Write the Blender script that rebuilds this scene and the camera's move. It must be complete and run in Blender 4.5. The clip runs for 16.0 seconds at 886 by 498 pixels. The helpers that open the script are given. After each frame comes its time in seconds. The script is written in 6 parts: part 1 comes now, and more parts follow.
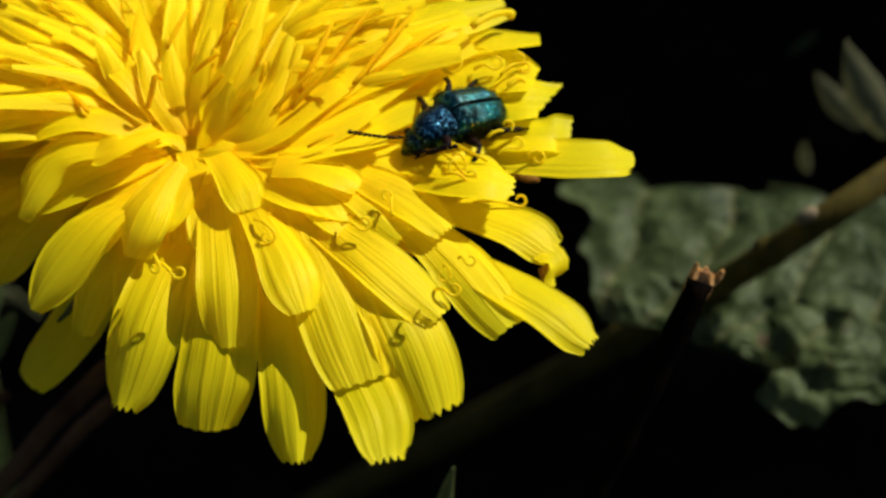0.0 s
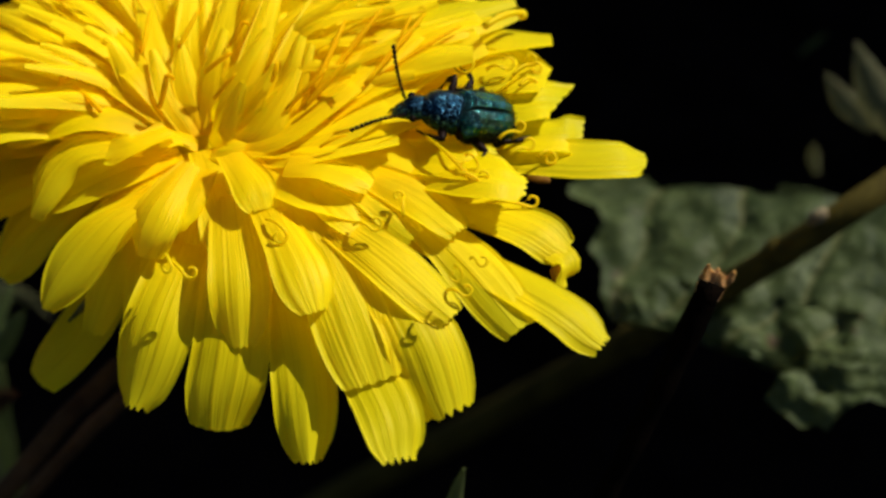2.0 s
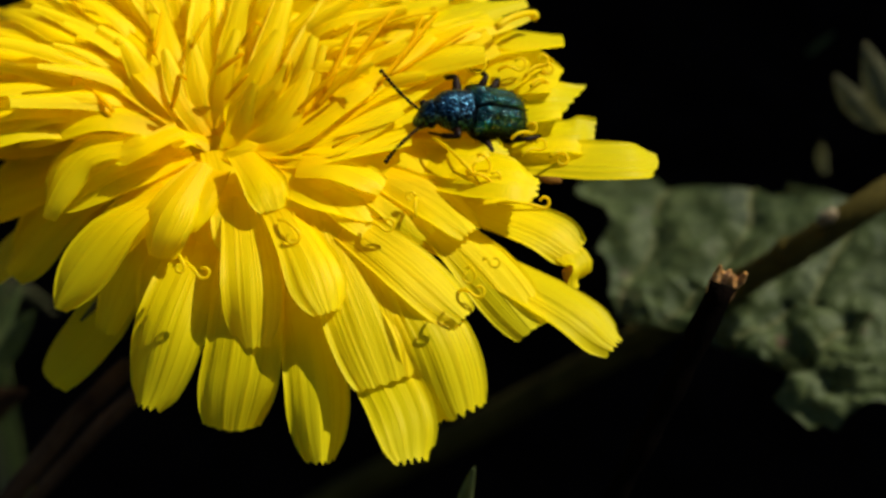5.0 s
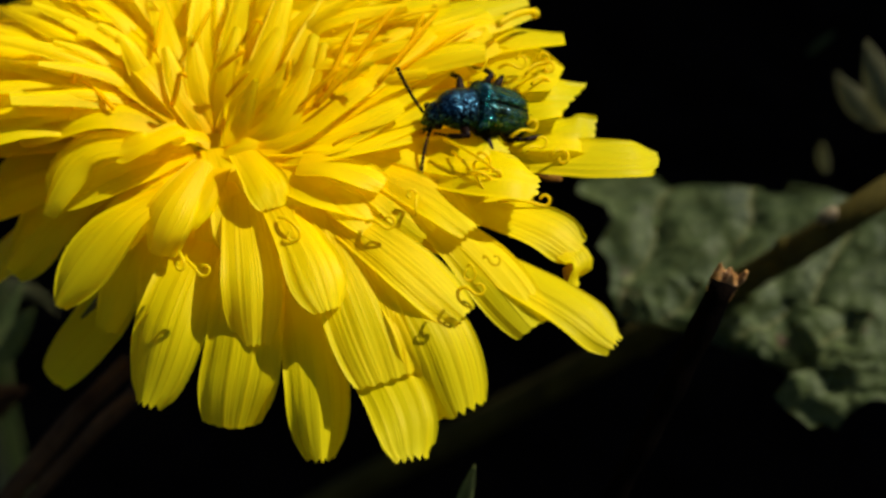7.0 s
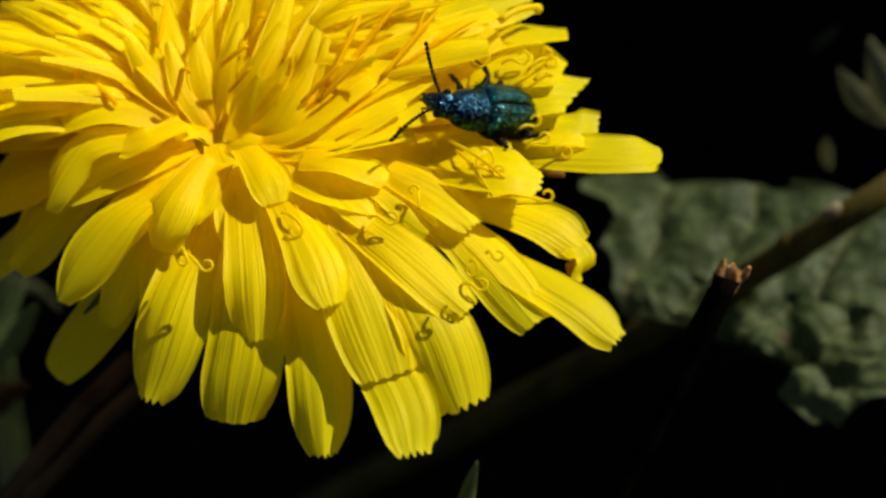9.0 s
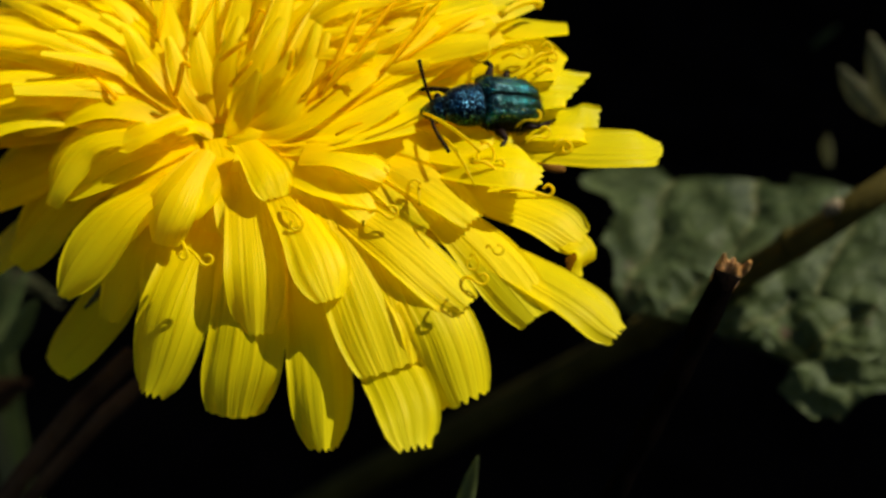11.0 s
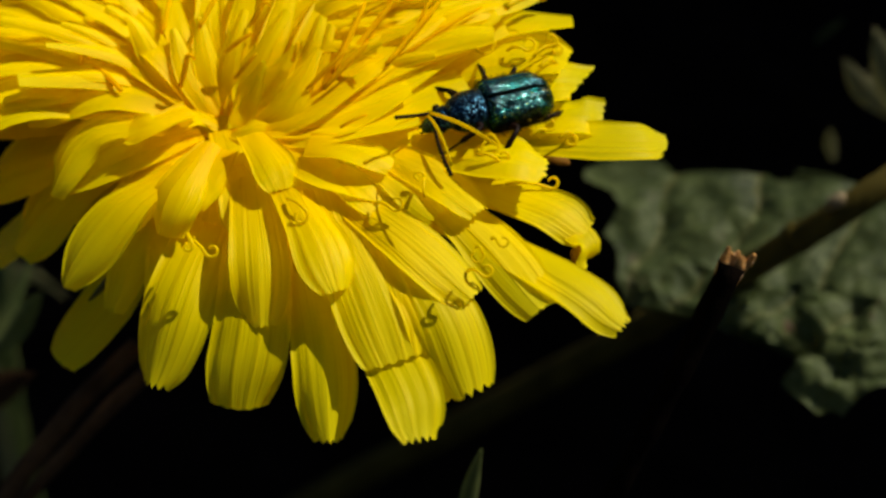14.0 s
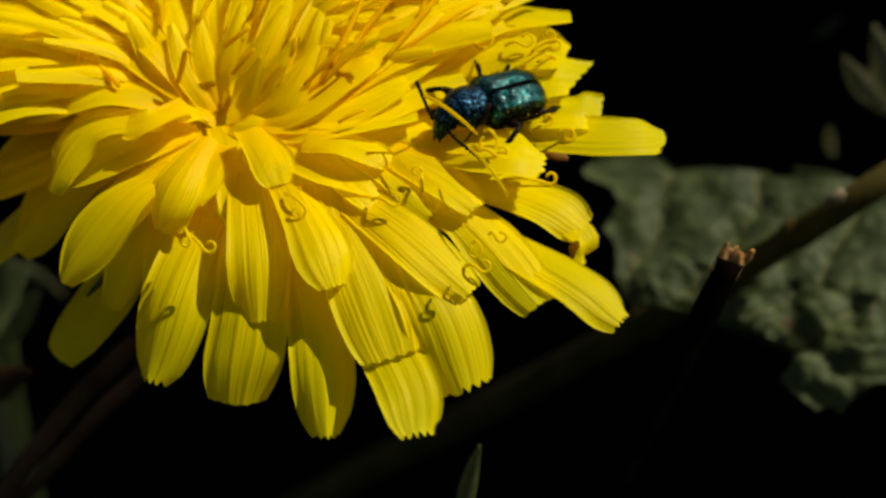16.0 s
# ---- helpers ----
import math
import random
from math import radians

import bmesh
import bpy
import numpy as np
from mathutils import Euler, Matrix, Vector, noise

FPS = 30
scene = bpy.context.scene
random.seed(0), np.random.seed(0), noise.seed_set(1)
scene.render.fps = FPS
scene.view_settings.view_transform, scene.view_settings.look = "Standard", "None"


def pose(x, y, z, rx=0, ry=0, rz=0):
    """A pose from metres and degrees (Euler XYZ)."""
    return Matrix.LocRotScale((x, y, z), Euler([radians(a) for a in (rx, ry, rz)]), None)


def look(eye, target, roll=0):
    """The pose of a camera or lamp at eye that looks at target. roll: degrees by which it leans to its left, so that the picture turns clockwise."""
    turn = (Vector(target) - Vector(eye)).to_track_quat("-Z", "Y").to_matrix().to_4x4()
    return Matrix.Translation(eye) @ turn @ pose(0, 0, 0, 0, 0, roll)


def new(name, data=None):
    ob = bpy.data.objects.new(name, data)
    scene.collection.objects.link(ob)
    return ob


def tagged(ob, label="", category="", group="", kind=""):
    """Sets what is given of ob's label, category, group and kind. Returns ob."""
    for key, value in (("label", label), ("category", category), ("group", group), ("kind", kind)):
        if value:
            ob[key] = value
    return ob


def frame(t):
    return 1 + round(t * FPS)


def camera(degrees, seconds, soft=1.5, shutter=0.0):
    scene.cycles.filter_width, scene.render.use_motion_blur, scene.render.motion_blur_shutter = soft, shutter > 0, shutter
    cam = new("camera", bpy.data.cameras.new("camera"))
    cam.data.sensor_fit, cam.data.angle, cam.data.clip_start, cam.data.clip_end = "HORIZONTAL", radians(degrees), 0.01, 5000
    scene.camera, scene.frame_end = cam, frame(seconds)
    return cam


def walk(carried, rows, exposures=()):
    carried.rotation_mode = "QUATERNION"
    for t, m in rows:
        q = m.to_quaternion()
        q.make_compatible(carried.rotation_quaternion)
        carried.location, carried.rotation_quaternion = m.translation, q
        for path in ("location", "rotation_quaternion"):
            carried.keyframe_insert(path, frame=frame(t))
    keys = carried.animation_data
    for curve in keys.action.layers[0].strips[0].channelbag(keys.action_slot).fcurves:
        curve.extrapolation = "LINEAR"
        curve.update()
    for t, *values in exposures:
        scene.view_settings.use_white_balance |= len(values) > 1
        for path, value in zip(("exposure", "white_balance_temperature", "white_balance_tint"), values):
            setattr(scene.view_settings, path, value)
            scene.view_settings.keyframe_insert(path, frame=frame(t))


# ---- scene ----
MM = 0.001
cam = camera(40.0, 16.0, soft=2.8)
cam.data.dof.use_dof = True
cam.data.dof.focus_distance = 0.0487
cam.data.dof.aperture_fstop = 50.0
walk(cam, [
    (0, pose(0.010531, -0.046402, 0.171800, 50.173, -0.040, -0.615)),
    (0.5, pose(0.010429, -0.046266, 0.171861, 49.994, 0.022, -0.418)),
    (1, pose(0.010410, -0.046284, 0.171823, 50.166, 0.036, -0.306)),
    (1.5, pose(0.010311, -0.046307, 0.171842, 50.272, 0.007, -0.294)),
    (2, pose(0.010295, -0.046346, 0.171803, 50.151, -0.008, -0.284)),
    (2.5, pose(0.010242, -0.046313, 0.171917, 50.258, 0.001, -0.275)),
    (3, pose(0.010188, -0.046294, 0.171885, 50.192, 0.041, -0.228)),
    (3.5, pose(0.010118, -0.046276, 0.171896, 50.069, 0.070, -0.084)),
    (4, pose(0.010001, -0.046324, 0.171926, 50.077, 0.009, -0.086)),
    (6.5, pose(0.009945, -0.046301, 0.171953, 49.953, 0.007, -0.020)),
    (7, pose(0.009983, -0.046341, 0.171894, 50.000, -0.000, 0.000)),
    (7.5, pose(0.009990, -0.046336, 0.171874, 49.941, 0.039, -0.027)),
    (8, pose(0.009965, -0.046289, 0.171890, 49.822, 0.066, 0.044)),
    (8.5, pose(0.009940, -0.046308, 0.171864, 49.812, 0.081, 0.100)),
    (9, pose(0.009980, -0.046349, 0.171825, 49.854, 0.062, 0.114)),
    (11.5, pose(0.009994, -0.046474, 0.171664, 49.779, 0.088, 0.151)),
    (12, pose(0.009878, -0.046491, 0.171672, 49.732, 0.082, 0.175)),
    (12.5, pose(0.009804, -0.046449, 0.171707, 49.634, 0.083, 0.227)),
    (13, pose(0.009936, -0.046483, 0.171618, 49.676, 0.087, 0.273)),
    (13.5, pose(0.009927, -0.046517, 0.171595, 49.645, 0.070, 0.270)),
    (14, pose(0.009878, -0.046551, 0.171602, 49.573, 0.059, 0.270)),
    (14.5, pose(0.009837, -0.046491, 0.171651, 49.568, 0.073, 0.246)),
    (15, pose(0.009918, -0.046495, 0.171623, 49.532, 0.072, 0.307)),
    (15.5, pose(0.009912, -0.046521, 0.171601, 49.493, 0.042, 0.261)),
    (16, pose(0.009968, -0.046579, 0.171500, 49.471, 0.057, 0.284)),
], [(0, 0.47, 6400, 10), (1.5, 0.38, 6500, 10), (4, 0.33, 6650, 10), (9, 0.33, 6750, 10), (13, 0.27, 6800, 10), (13.5, 0.13, 7000, 10), (16, 0.09, 7100, 10)])

# ---- light ----
SUN_UP, SUN_ROUND = radians(52), radians(24)  # height above the horizon; turn from +x towards +y
world = bpy.data.worlds.new("sky")
scene.world = world
world.use_nodes = True
sky = world.node_tree.nodes.new("ShaderNodeTexSky")
sky.sky_type, sky.sun_disc = "NISHITA", False
sky.sun_elevation, sky.sun_rotation = SUN_UP, radians(90) - SUN_ROUND
backing = world.node_tree.nodes["Background"]
backing.inputs["Strength"].default_value = 0.05
world.node_tree.links.new(sky.outputs[0], backing.inputs["Color"])
to_sun = Vector((math.cos(SUN_UP) * math.cos(SUN_ROUND), math.cos(SUN_UP) * math.sin(SUN_ROUND), math.sin(SUN_UP)))
sun = new("sun", bpy.data.lights.new("sun", "SUN"))
sun.data.energy, sun.data.angle, sun.data.color = 5.0, radians(0.53), (1.0, 0.96, 0.88)
sun.matrix_world = look(to_sun * 2, (0, 0, 0))


# ---- materials ----
class Graph:
    """A small helper round one material's node tree."""

    def __init__(self, name):
        self.m = bpy.data.materials.new(name)
        self.m.use_nodes = True
        self.t = self.m.node_tree
        self.out = self.t.nodes["Material Output"]
        self.p = self.t.nodes["Principled BSDF"]

    def add(self, kind, **values):
        n = self.t.nodes.new("ShaderNode" + kind)
        for k, v in values.items():
            if k in n.inputs:
                n.inputs[k].default_value = v
            else:
                setattr(n, k, v)
        return n

    def link(self, a, b):
        self.t.links.new(a, b)

    def math(self, op, a, b):
        n = self.add("Math", operation=op)
        for i, v in enumerate((a, b)):
            if isinstance(v, (int, float)):
                n.inputs[i].default_value = v
            else:
                self.link(v, n.inputs[i])
        return n.outputs[0]

    def coords(self, scale=(1, 1, 1), which="Object"):
        c, mp = self.add("TexCoord"), self.add("Mapping")
        self.link(c.outputs[which], mp.inputs["Vector"])
        mp.inputs["Scale"].default_value = scale
        return mp.outputs[0]

    def noise(self, vec, scale, detail=4.0, rough=0.55):
        n = self.add("TexNoise", Scale=scale, Detail=detail, Roughness=rough)
        self.link(vec, n.inputs["Vector"])
        return n.outputs["Fac"]

    def ramp(self, fac, *stops):
        r = self.add("ValToRGB")
        e = r.color_ramp.elements
        while len(e) < len(stops):
            e.new(0.5)
        for el, (pos, col) in zip(e, stops):
            el.position, el.color = pos, (*col, 1)
        self.link(fac, r.inputs[0])
        return r.outputs[0]

    def mix(self, fac, a, b, blend="MIX"):
        n = self.add("Mix", data_type="RGBA", blend_type=blend)
        for sock, v in ((n.inputs[0], fac), (n.inputs[6], a), (n.inputs[7], b)):
            if isinstance(v, (int, float)):
                sock.default_value = v
            elif isinstance(v, tuple):
                sock.default_value = (*v, 1)
            else:
                self.link(v, sock)
        return n.outputs[2]

    def bump(self, height, strength, distance):
        n = self.add("Bump", Strength=strength, Distance=distance)
        self.link(height, n.inputs["Height"])
        return n.outputs[0]

    def translucent(self, colour, normal, share):
        tr, mx = self.add("BsdfTranslucent"), self.add("MixShader")
        self.link(colour, tr.inputs["Color"])
        if normal:
            self.link(normal, tr.inputs["Normal"])
        mx.inputs[0].default_value = share
        self.link(self.p.outputs[0], mx.inputs[1])
        self.link(tr.outputs[0], mx.inputs[2])
        self.link(mx.outputs[0], self.out.inputs[0])


def petal_material(name, share, base, middle, end, relief=0.7):
    """Yellow ray floret: a handful of soft lengthwise furrows, fine streaks between them, a paler end."""
    g = Graph(name)
    uv = g.add("UVMap").outputs[0]
    sep = g.add("SeparateXYZ")
    g.link(uv, sep.inputs[0])
    info = g.add("ObjectInfo").outputs["Random"]
    shift = g.add("CombineXYZ")
    g.link(g.math("MULTIPLY", info, 40.0), shift.inputs[1])
    layers = []
    for scale in ((12, 0.5, 1), (30, 0.9, 1)):
        mp = g.add("Mapping")
        g.link(uv, mp.inputs[0])
        mp.inputs["Scale"].default_value = scale
        g.link(shift.outputs[0], mp.inputs["Location"])
        layers.append(g.noise(mp.outputs[0], 1.0, 2.0, 0.5))
    furrow = g.ramp(layers[0], (0.36, (0, 0, 0)), (0.52, (1, 1, 1)))
    streak = g.ramp(layers[1], (0.36, (0, 0, 0)), (0.60, (1, 1, 1)))
    blotch = g.noise(g.coords(), 420.0, 3.0)
    body = g.ramp(sep.outputs[1], (0.0, base), (0.5, middle), (1.0, end))
    col = g.mix(furrow, g.mix(0.16 + 0.26 * relief, body, (0.82, 0.54, 0.0)), body)
    col = g.mix(g.math("MULTIPLY", streak, 0.22), col, (0.90, 0.72, 0.0))
    col = g.mix(g.math("MULTIPLY", blotch, 0.25), col, (0.94, 0.76, 0.01))
    col = g.mix(g.math("MULTIPLY", info, 0.2), col, (0.93, 0.66, 0.0))
    grain = g.noise(g.coords(), 9000.0, 2.0)
    height = g.math("ADD", g.math("MULTIPLY", furrow, 1.0), g.math("MULTIPLY", streak, 0.3))
    nrm = g.bump(g.math("ADD", height, g.math("MULTIPLY", grain, 0.12)), relief, 0.00006)
    g.link(col, g.p.inputs["Base Color"])
    g.link(nrm, g.p.inputs["Normal"])
    g.p.inputs["Roughness"].default_value = 0.5
    g.p.inputs["Specular IOR Level"].default_value = 0.14
    g.translucent(g.mix(0.6, col, (1.0, 0.78, 0.0)), nrm, share)
    return g.m


def plain_material(name, dark, light, scale, rough=0.6, relief=0.3, depth=0.0001, metal=0.0, share=0.0, spec=0.4, stretch=(1, 1, 1)):
    """Two tones at two scales with fine relief."""
    g = Graph(name)
    vec = g.coords(stretch)
    big, fine = g.noise(vec, scale, 3.0), g.noise(vec, scale * 9, 4.0)
    fac = g.math("ADD", g.math("MULTIPLY", big, 0.65), g.math("MULTIPLY", fine, 0.35))
    col = g.ramp(fac, (0.36, dark), (0.64, light))
    nrm = g.bump(fine, relief, depth)
    g.link(col, g.p.inputs["Base Color"])
    g.link(nrm, g.p.inputs["Normal"])
    g.p.inputs["Roughness"].default_value, g.p.inputs["Metallic"].default_value = rough, metal
    g.p.inputs["Specular IOR Level"].default_value = spec
    if share:
        g.translucent(col, nrm, share)
    return g.m


def shell_material(name, low, high, glint, pit, rough, margin=0.0):
    """Pitted metallic insect shell: small facets, each tilted its own way, dark pits, painted glints, colour that
    drifts over the back.
    """
    g = Graph(name)
    vec = g.coords()
    facet = g.add("TexVoronoi", Scale=pit)
    g.link(vec, facet.inputs["Vector"])
    tone = g.noise(vec, 1500.0, 3.0)
    speck = g.noise(vec, 8000.0, 3.0, 0.7)
    col = g.ramp(tone, (0.38, low), (0.62, high))
    # sparkle painted into the metal colour as bright specks
    col = g.mix(g.ramp(speck, (0.50, (0, 0, 0)), (0.62, (1, 1, 1))), col, glint)
    pick = g.add("SeparateColor")
    g.link(facet.outputs["Color"], pick.inputs[0])
    col = g.mix(g.ramp(pick.outputs[1], (0.30, (0.9, 0.9, 0.9)), (0.60, (0, 0, 0))), col, (low[0] * 0.4, low[1] * 0.3, low[2] * 0.3))
    if margin:
        # black outer margins and a black line along the seam, by the distance from the middle line
        sep = g.add("SeparateXYZ")
        g.link(g.coords((1000 / margin,) * 3), sep.inputs[0])
        away = g.math("ABSOLUTE", sep.outputs[1], 0.0)
        col = g.mix(g.ramp(away, (0.03, (1, 1, 1)), (0.06, (0, 0, 0)), (0.68, (0, 0, 0)), (0.90, (1, 1, 1))), col, (0.001, 0.002, 0.003))
    centred, tilt, lean, unit = (g.add("VectorMath", operation=op) for op in ("SUBTRACT", "SCALE", "ADD", "NORMALIZE"))
    g.link(facet.outputs["Color"], centred.inputs[0])
    centred.inputs[1].default_value = (0.5, 0.5, 0.5)
    g.link(centred.outputs[0], tilt.inputs[0])
    tilt.inputs["Scale"].default_value = 0.62
    g.link(g.add("NewGeometry").outputs["Normal"], lean.inputs[0])
    g.link(tilt.outputs[0], lean.inputs[1])
    g.link(lean.outputs[0], unit.inputs[0])
    bump = g.add("Bump", Strength=0.6, Distance=0.00003)
    g.link(g.math("SUBTRACT", speck, facet.outputs["Distance"]), bump.inputs["Height"])
    g.link(unit.outputs[0], bump.inputs["Normal"])
    g.link(col, g.p.inputs["Base Color"])
    g.link(bump.outputs[0], g.p.inputs["Normal"])
    g.p.inputs["Metallic"].default_value, g.p.inputs["Roughness"].default_value = 1.0, rough
    return g.m


PETAL = petal_material("petal_yellow", 0.57, (0.96, 0.67, 0.0), (0.96, 0.81, 0.003), (0.95, 0.865, 0.014), 0.42)
INNER = petal_material("young_floret_yellow", 0.6, (0.98, 0.66, 0.0), (0.985, 0.855, 0.0), (0.97, 0.90, 0.010), 0.2)
STYLE = plain_material("style_yellow", (0.90, 0.68, 0.0), (0.93, 0.78, 0.008), 1500, 0.5, 0.4, 0.00004, share=0.55, spec=0.15)
ROLLED = plain_material("rolled_floret_orange", (0.88, 0.54, 0.0), (0.95, 0.70, 0.0), 900, 0.55, 0.4, 0.00004, share=0.6, spec=0.06)
SEPAL = plain_material("bract_green", (0.05, 0.07, 0.02), (0.16, 0.12, 0.04), 500, 0.55, 0.4, share=0.15)
WITHERED = plain_material("withered_brown", (0.14, 0.05, 0.008), (0.42, 0.20, 0.02), 1800, 0.6, 0.4, 0.00005, share=0.15)
STALK = plain_material("stalk_green_brown", (0.022, 0.017, 0.003), (0.066, 0.052, 0.010), 260, 0.8, 0.4, 0.0001, spec=0.05, stretch=(1, 1, 0.2))
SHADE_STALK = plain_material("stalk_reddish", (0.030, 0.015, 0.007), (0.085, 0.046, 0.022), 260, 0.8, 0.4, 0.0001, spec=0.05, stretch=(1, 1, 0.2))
# much darker than wet bark: the shaft's shade is put into its colour
BARK = plain_material("bark_with_shade", (0.0005, 0.0004, 0.0003), (0.003, 0.0016, 0.0008), 900, 0.9, 0.6, 0.00015, spec=0.02)
SPLINTER = plain_material("broken_wood", (0.10, 0.024, 0.002), (0.85, 0.42, 0.10), 3600, 0.35, 0.8, 0.0002, spec=0.6)
BLADE = plain_material("grass_green", (0.05, 0.08, 0.02), (0.13, 0.16, 0.05), 300, 0.5, 0.4, share=0.2, stretch=(1, 1, 0.15))
PALE = plain_material("pale_leaf", (0.15, 0.15, 0.06), (0.28, 0.27, 0.13), 160, 0.6, 0.4, share=0.15)
# the shade under the plants is put into this near-black soil colour
SOIL = plain_material("humus_with_shade", (0.003, 0.0022, 0.0018), (0.008, 0.006, 0.005), 60, 1.0, 1.0, 0.003, spec=0.0)
PLASTER = plain_material("rough_plaster", (0.30, 0.28, 0.25), (0.42, 0.40, 0.36), 8, 0.9, 0.5, 0.004)
TEAL = shell_material("elytron_teal", (0.001, 0.060, 0.072), (0.008, 0.32, 0.32), (0.55, 1.0, 0.94), 19000, 0.22, margin=1.23)
BLUE = shell_material("thorax_blue", (0.001, 0.004, 0.014), (0.003, 0.022, 0.055), (0.10, 0.30, 0.44), 20000, 0.28)
BLACK = plain_material("chitin_black", (0.003, 0.0014, 0.001), (0.013, 0.0045, 0.002), 3000, 0.5, 0.5, 0.00003, spec=0.08)
POLLEN = plain_material("pollen_yellow", (0.80, 0.45, 0.01), (0.92, 0.70, 0.05), 4000, 0.8)


def leaf_material():
    g = Graph("leaf_grey_green")
    uv = g.add("UVMap").outputs[0]
    vec = g.coords()
    big, fine = g.noise(vec, 220.0, 4.0), g.noise(vec, 1700.0, 4.0)
    col = g.ramp(big, (0.34, (0.028, 0.048, 0.013)), (0.64, (0.112, 0.146, 0.050)))
    sep = g.add("SeparateXYZ")
    g.link(uv, sep.inputs[0])
    col = g.mix(g.ramp(sep.outputs[0], (0.0, (0.75, 0.75, 0.75)), (0.16, (0, 0, 0))), col, (0.27, 0.25, 0.10))
    col = g.mix(g.math("MULTIPLY", g.ramp(fine, (0.48, (0, 0, 0)), (0.70, (1, 1, 1))), 0.45), col, (0.21, 0.25, 0.11))
    spots = g.noise(vec, 420.0, 2.0)
    col = g.mix(g.ramp(spots, (0.68, (0, 0, 0)), (0.78, (0.7, 0.7, 0.7))), col, (0.12, 0.06, 0.04))
    nrm = g.bump(g.math("ADD", fine, big), 0.4, 0.0002)
    g.link(col, g.p.inputs["Base Color"])
    g.link(nrm, g.p.inputs["Normal"])
    g.p.inputs["Roughness"].default_value = 0.55
    g.p.inputs["Specular IOR Level"].default_value = 0.2
    g.translucent(col, nrm, 0.12)
    return g.m


LEAF = leaf_material()
BUD = plain_material("dry_bud_tan", (0.08, 0.05, 0.022), (0.28, 0.22, 0.12), 1500, 0.7, 0.5, 0.0001)


# ---- building helpers ----
def part(name, bm, material, parent=None, label="", smooth=True):
    """Links a bmesh as one mesh object under a thing or part. bmesh lengths are in metres."""
    me = bpy.data.meshes.new(name)
    bm.normal_update()
    bm.to_mesh(me)
    bm.free()
    if smooth:
        me.polygons.foreach_set("use_smooth", [True] * len(me.polygons))
    me.materials.append(material)
    ob = new(name, me)
    ob.parent = parent
    return tagged(ob, label)


def thing(name, m, label, category, group="", kind=""):
    ob = new(name)
    ob.matrix_basis = m
    return tagged(ob, label, category, group, kind)


def tube(bm, points, radii, sides=8, squash=1.0):
    """A tapered tube along points, with closed ends; lengths in millimetres."""
    pts = [Vector(p) for p in points]
    rings, side = [], None
    for i, p in enumerate(pts):
        way = (pts[min(i + 1, len(pts) - 1)] - pts[max(i - 1, 0)]).normalized()
        side = way.orthogonal() if side is None else side - way * side.dot(way)
        side.normalize()
        other = way.cross(side)
        r = radii[i] if isinstance(radii, (list, tuple)) else radii
        rings.append([bm.verts.new((p + r * (math.cos(a) * side + squash * math.sin(a) * other)) * MM) for a in map(float, np.linspace(0, 2 * math.pi, sides, endpoint=False))])
    for a, b in zip(rings, rings[1:]):
        for k in range(sides):
            bm.faces.new((a[k], a[(k + 1) % sides], b[(k + 1) % sides], b[k]))
    bm.faces.new(rings[0][::-1])
    bm.faces.new(rings[-1])
    return bm


def bezier(a, b, c, n):
    """n points of the curve that passes b half way from a to c."""
    a, b, c = Vector(a), Vector(b), Vector(c)
    k = 2 * b - (a + c) / 2
    return [(1 - t) ** 2 * a + 2 * t * (1 - t) * k + t * t * c for t in map(float, np.linspace(0, 1, n))]


def strap(a, b, c, curl, bow=1.2):
    """Nineteen points from a through b to c: bowed near a, nearly straight beyond b, the end bent down by curl."""
    a, b, c = Vector(a), Vector(b), Vector(c)
    t0 = 1.2 * (b - a) + Vector((0, 0, bow))
    t1 = 0.35 * (b - a) + 0.65 * (c - b)
    t2 = (c - b) - Vector((0, 0, curl))

    def hermite(p, m, q, n, t):
        return (2 * t ** 3 - 3 * t * t + 1) * p + (t ** 3 - 2 * t * t + t) * m + (3 * t * t - 2 * t ** 3) * q + (t ** 3 - t * t) * n

    return [hermite(a, t0, b, t1, i / 9) for i in range(9)] + [hermite(b, t1, c, t2, i / 9) for i in range(10)]


# ---- ground and the unseen wall added to shade it ----
def make_ground():
    bm = bmesh.new()
    edges = [-40, -10, -3, -1, -0.5] + list(np.linspace(-0.3, 0.5, 90)) + [0.8, 1.5, 4, 12, 40]
    grid = [[bm.verts.new((x, y, 0.006 * (noise.fractal(Vector((x * 30, y * 30, 0)), 1, 2, 4)) if abs(x) < 0.4 and -0.4 < y < 0.6 else 0)) for x in edges] for y in edges]
    for r, s in zip(grid, grid[1:]):
        for k in range(len(edges) - 1):
            bm.faces.new((r[k], r[k + 1], s[k + 1], s[k]))
    return tagged(part("ground", bm, SOIL), "bare humus under the plants, shade put into its near-black colour", "ground", kind="structure")


def make_shade_wall():
    """An unseen plain wall added on the sunny side; its shade lies on the ground while the flower stands in the sun."""
    bm = bmesh.new()
    bmesh.ops.create_cube(bm, size=1, matrix=Matrix.LocRotScale((0.58, -0.237, 0.34), None, (0.16, 0.626, 0.68)))
    bmesh.ops.create_cube(bm, size=1, matrix=Matrix.LocRotScale((0.58, 0.476, 0.43), None, (0.17, 0.8, 0.86)))
    bmesh.ops.bevel(bm, geom=bm.edges[:], offset=0.008, segments=2, affect="EDGES")
    bmesh.ops.rotate(bm, verts=bm.verts[:], cent=(0, 0, 0), matrix=Matrix.Rotation(SUN_ROUND, 3, "Z"))
    return tagged(part("wall_east", bm, PLASTER, smooth=False), "unseen plain rough plastered wall with a higher pier, added to shade the ground", "wall", kind="structure")


make_ground()
make_shade_wall()

# ---- the dandelion ----
FLOWER = pose(0, 0, 0.140, 5, -3, 0)
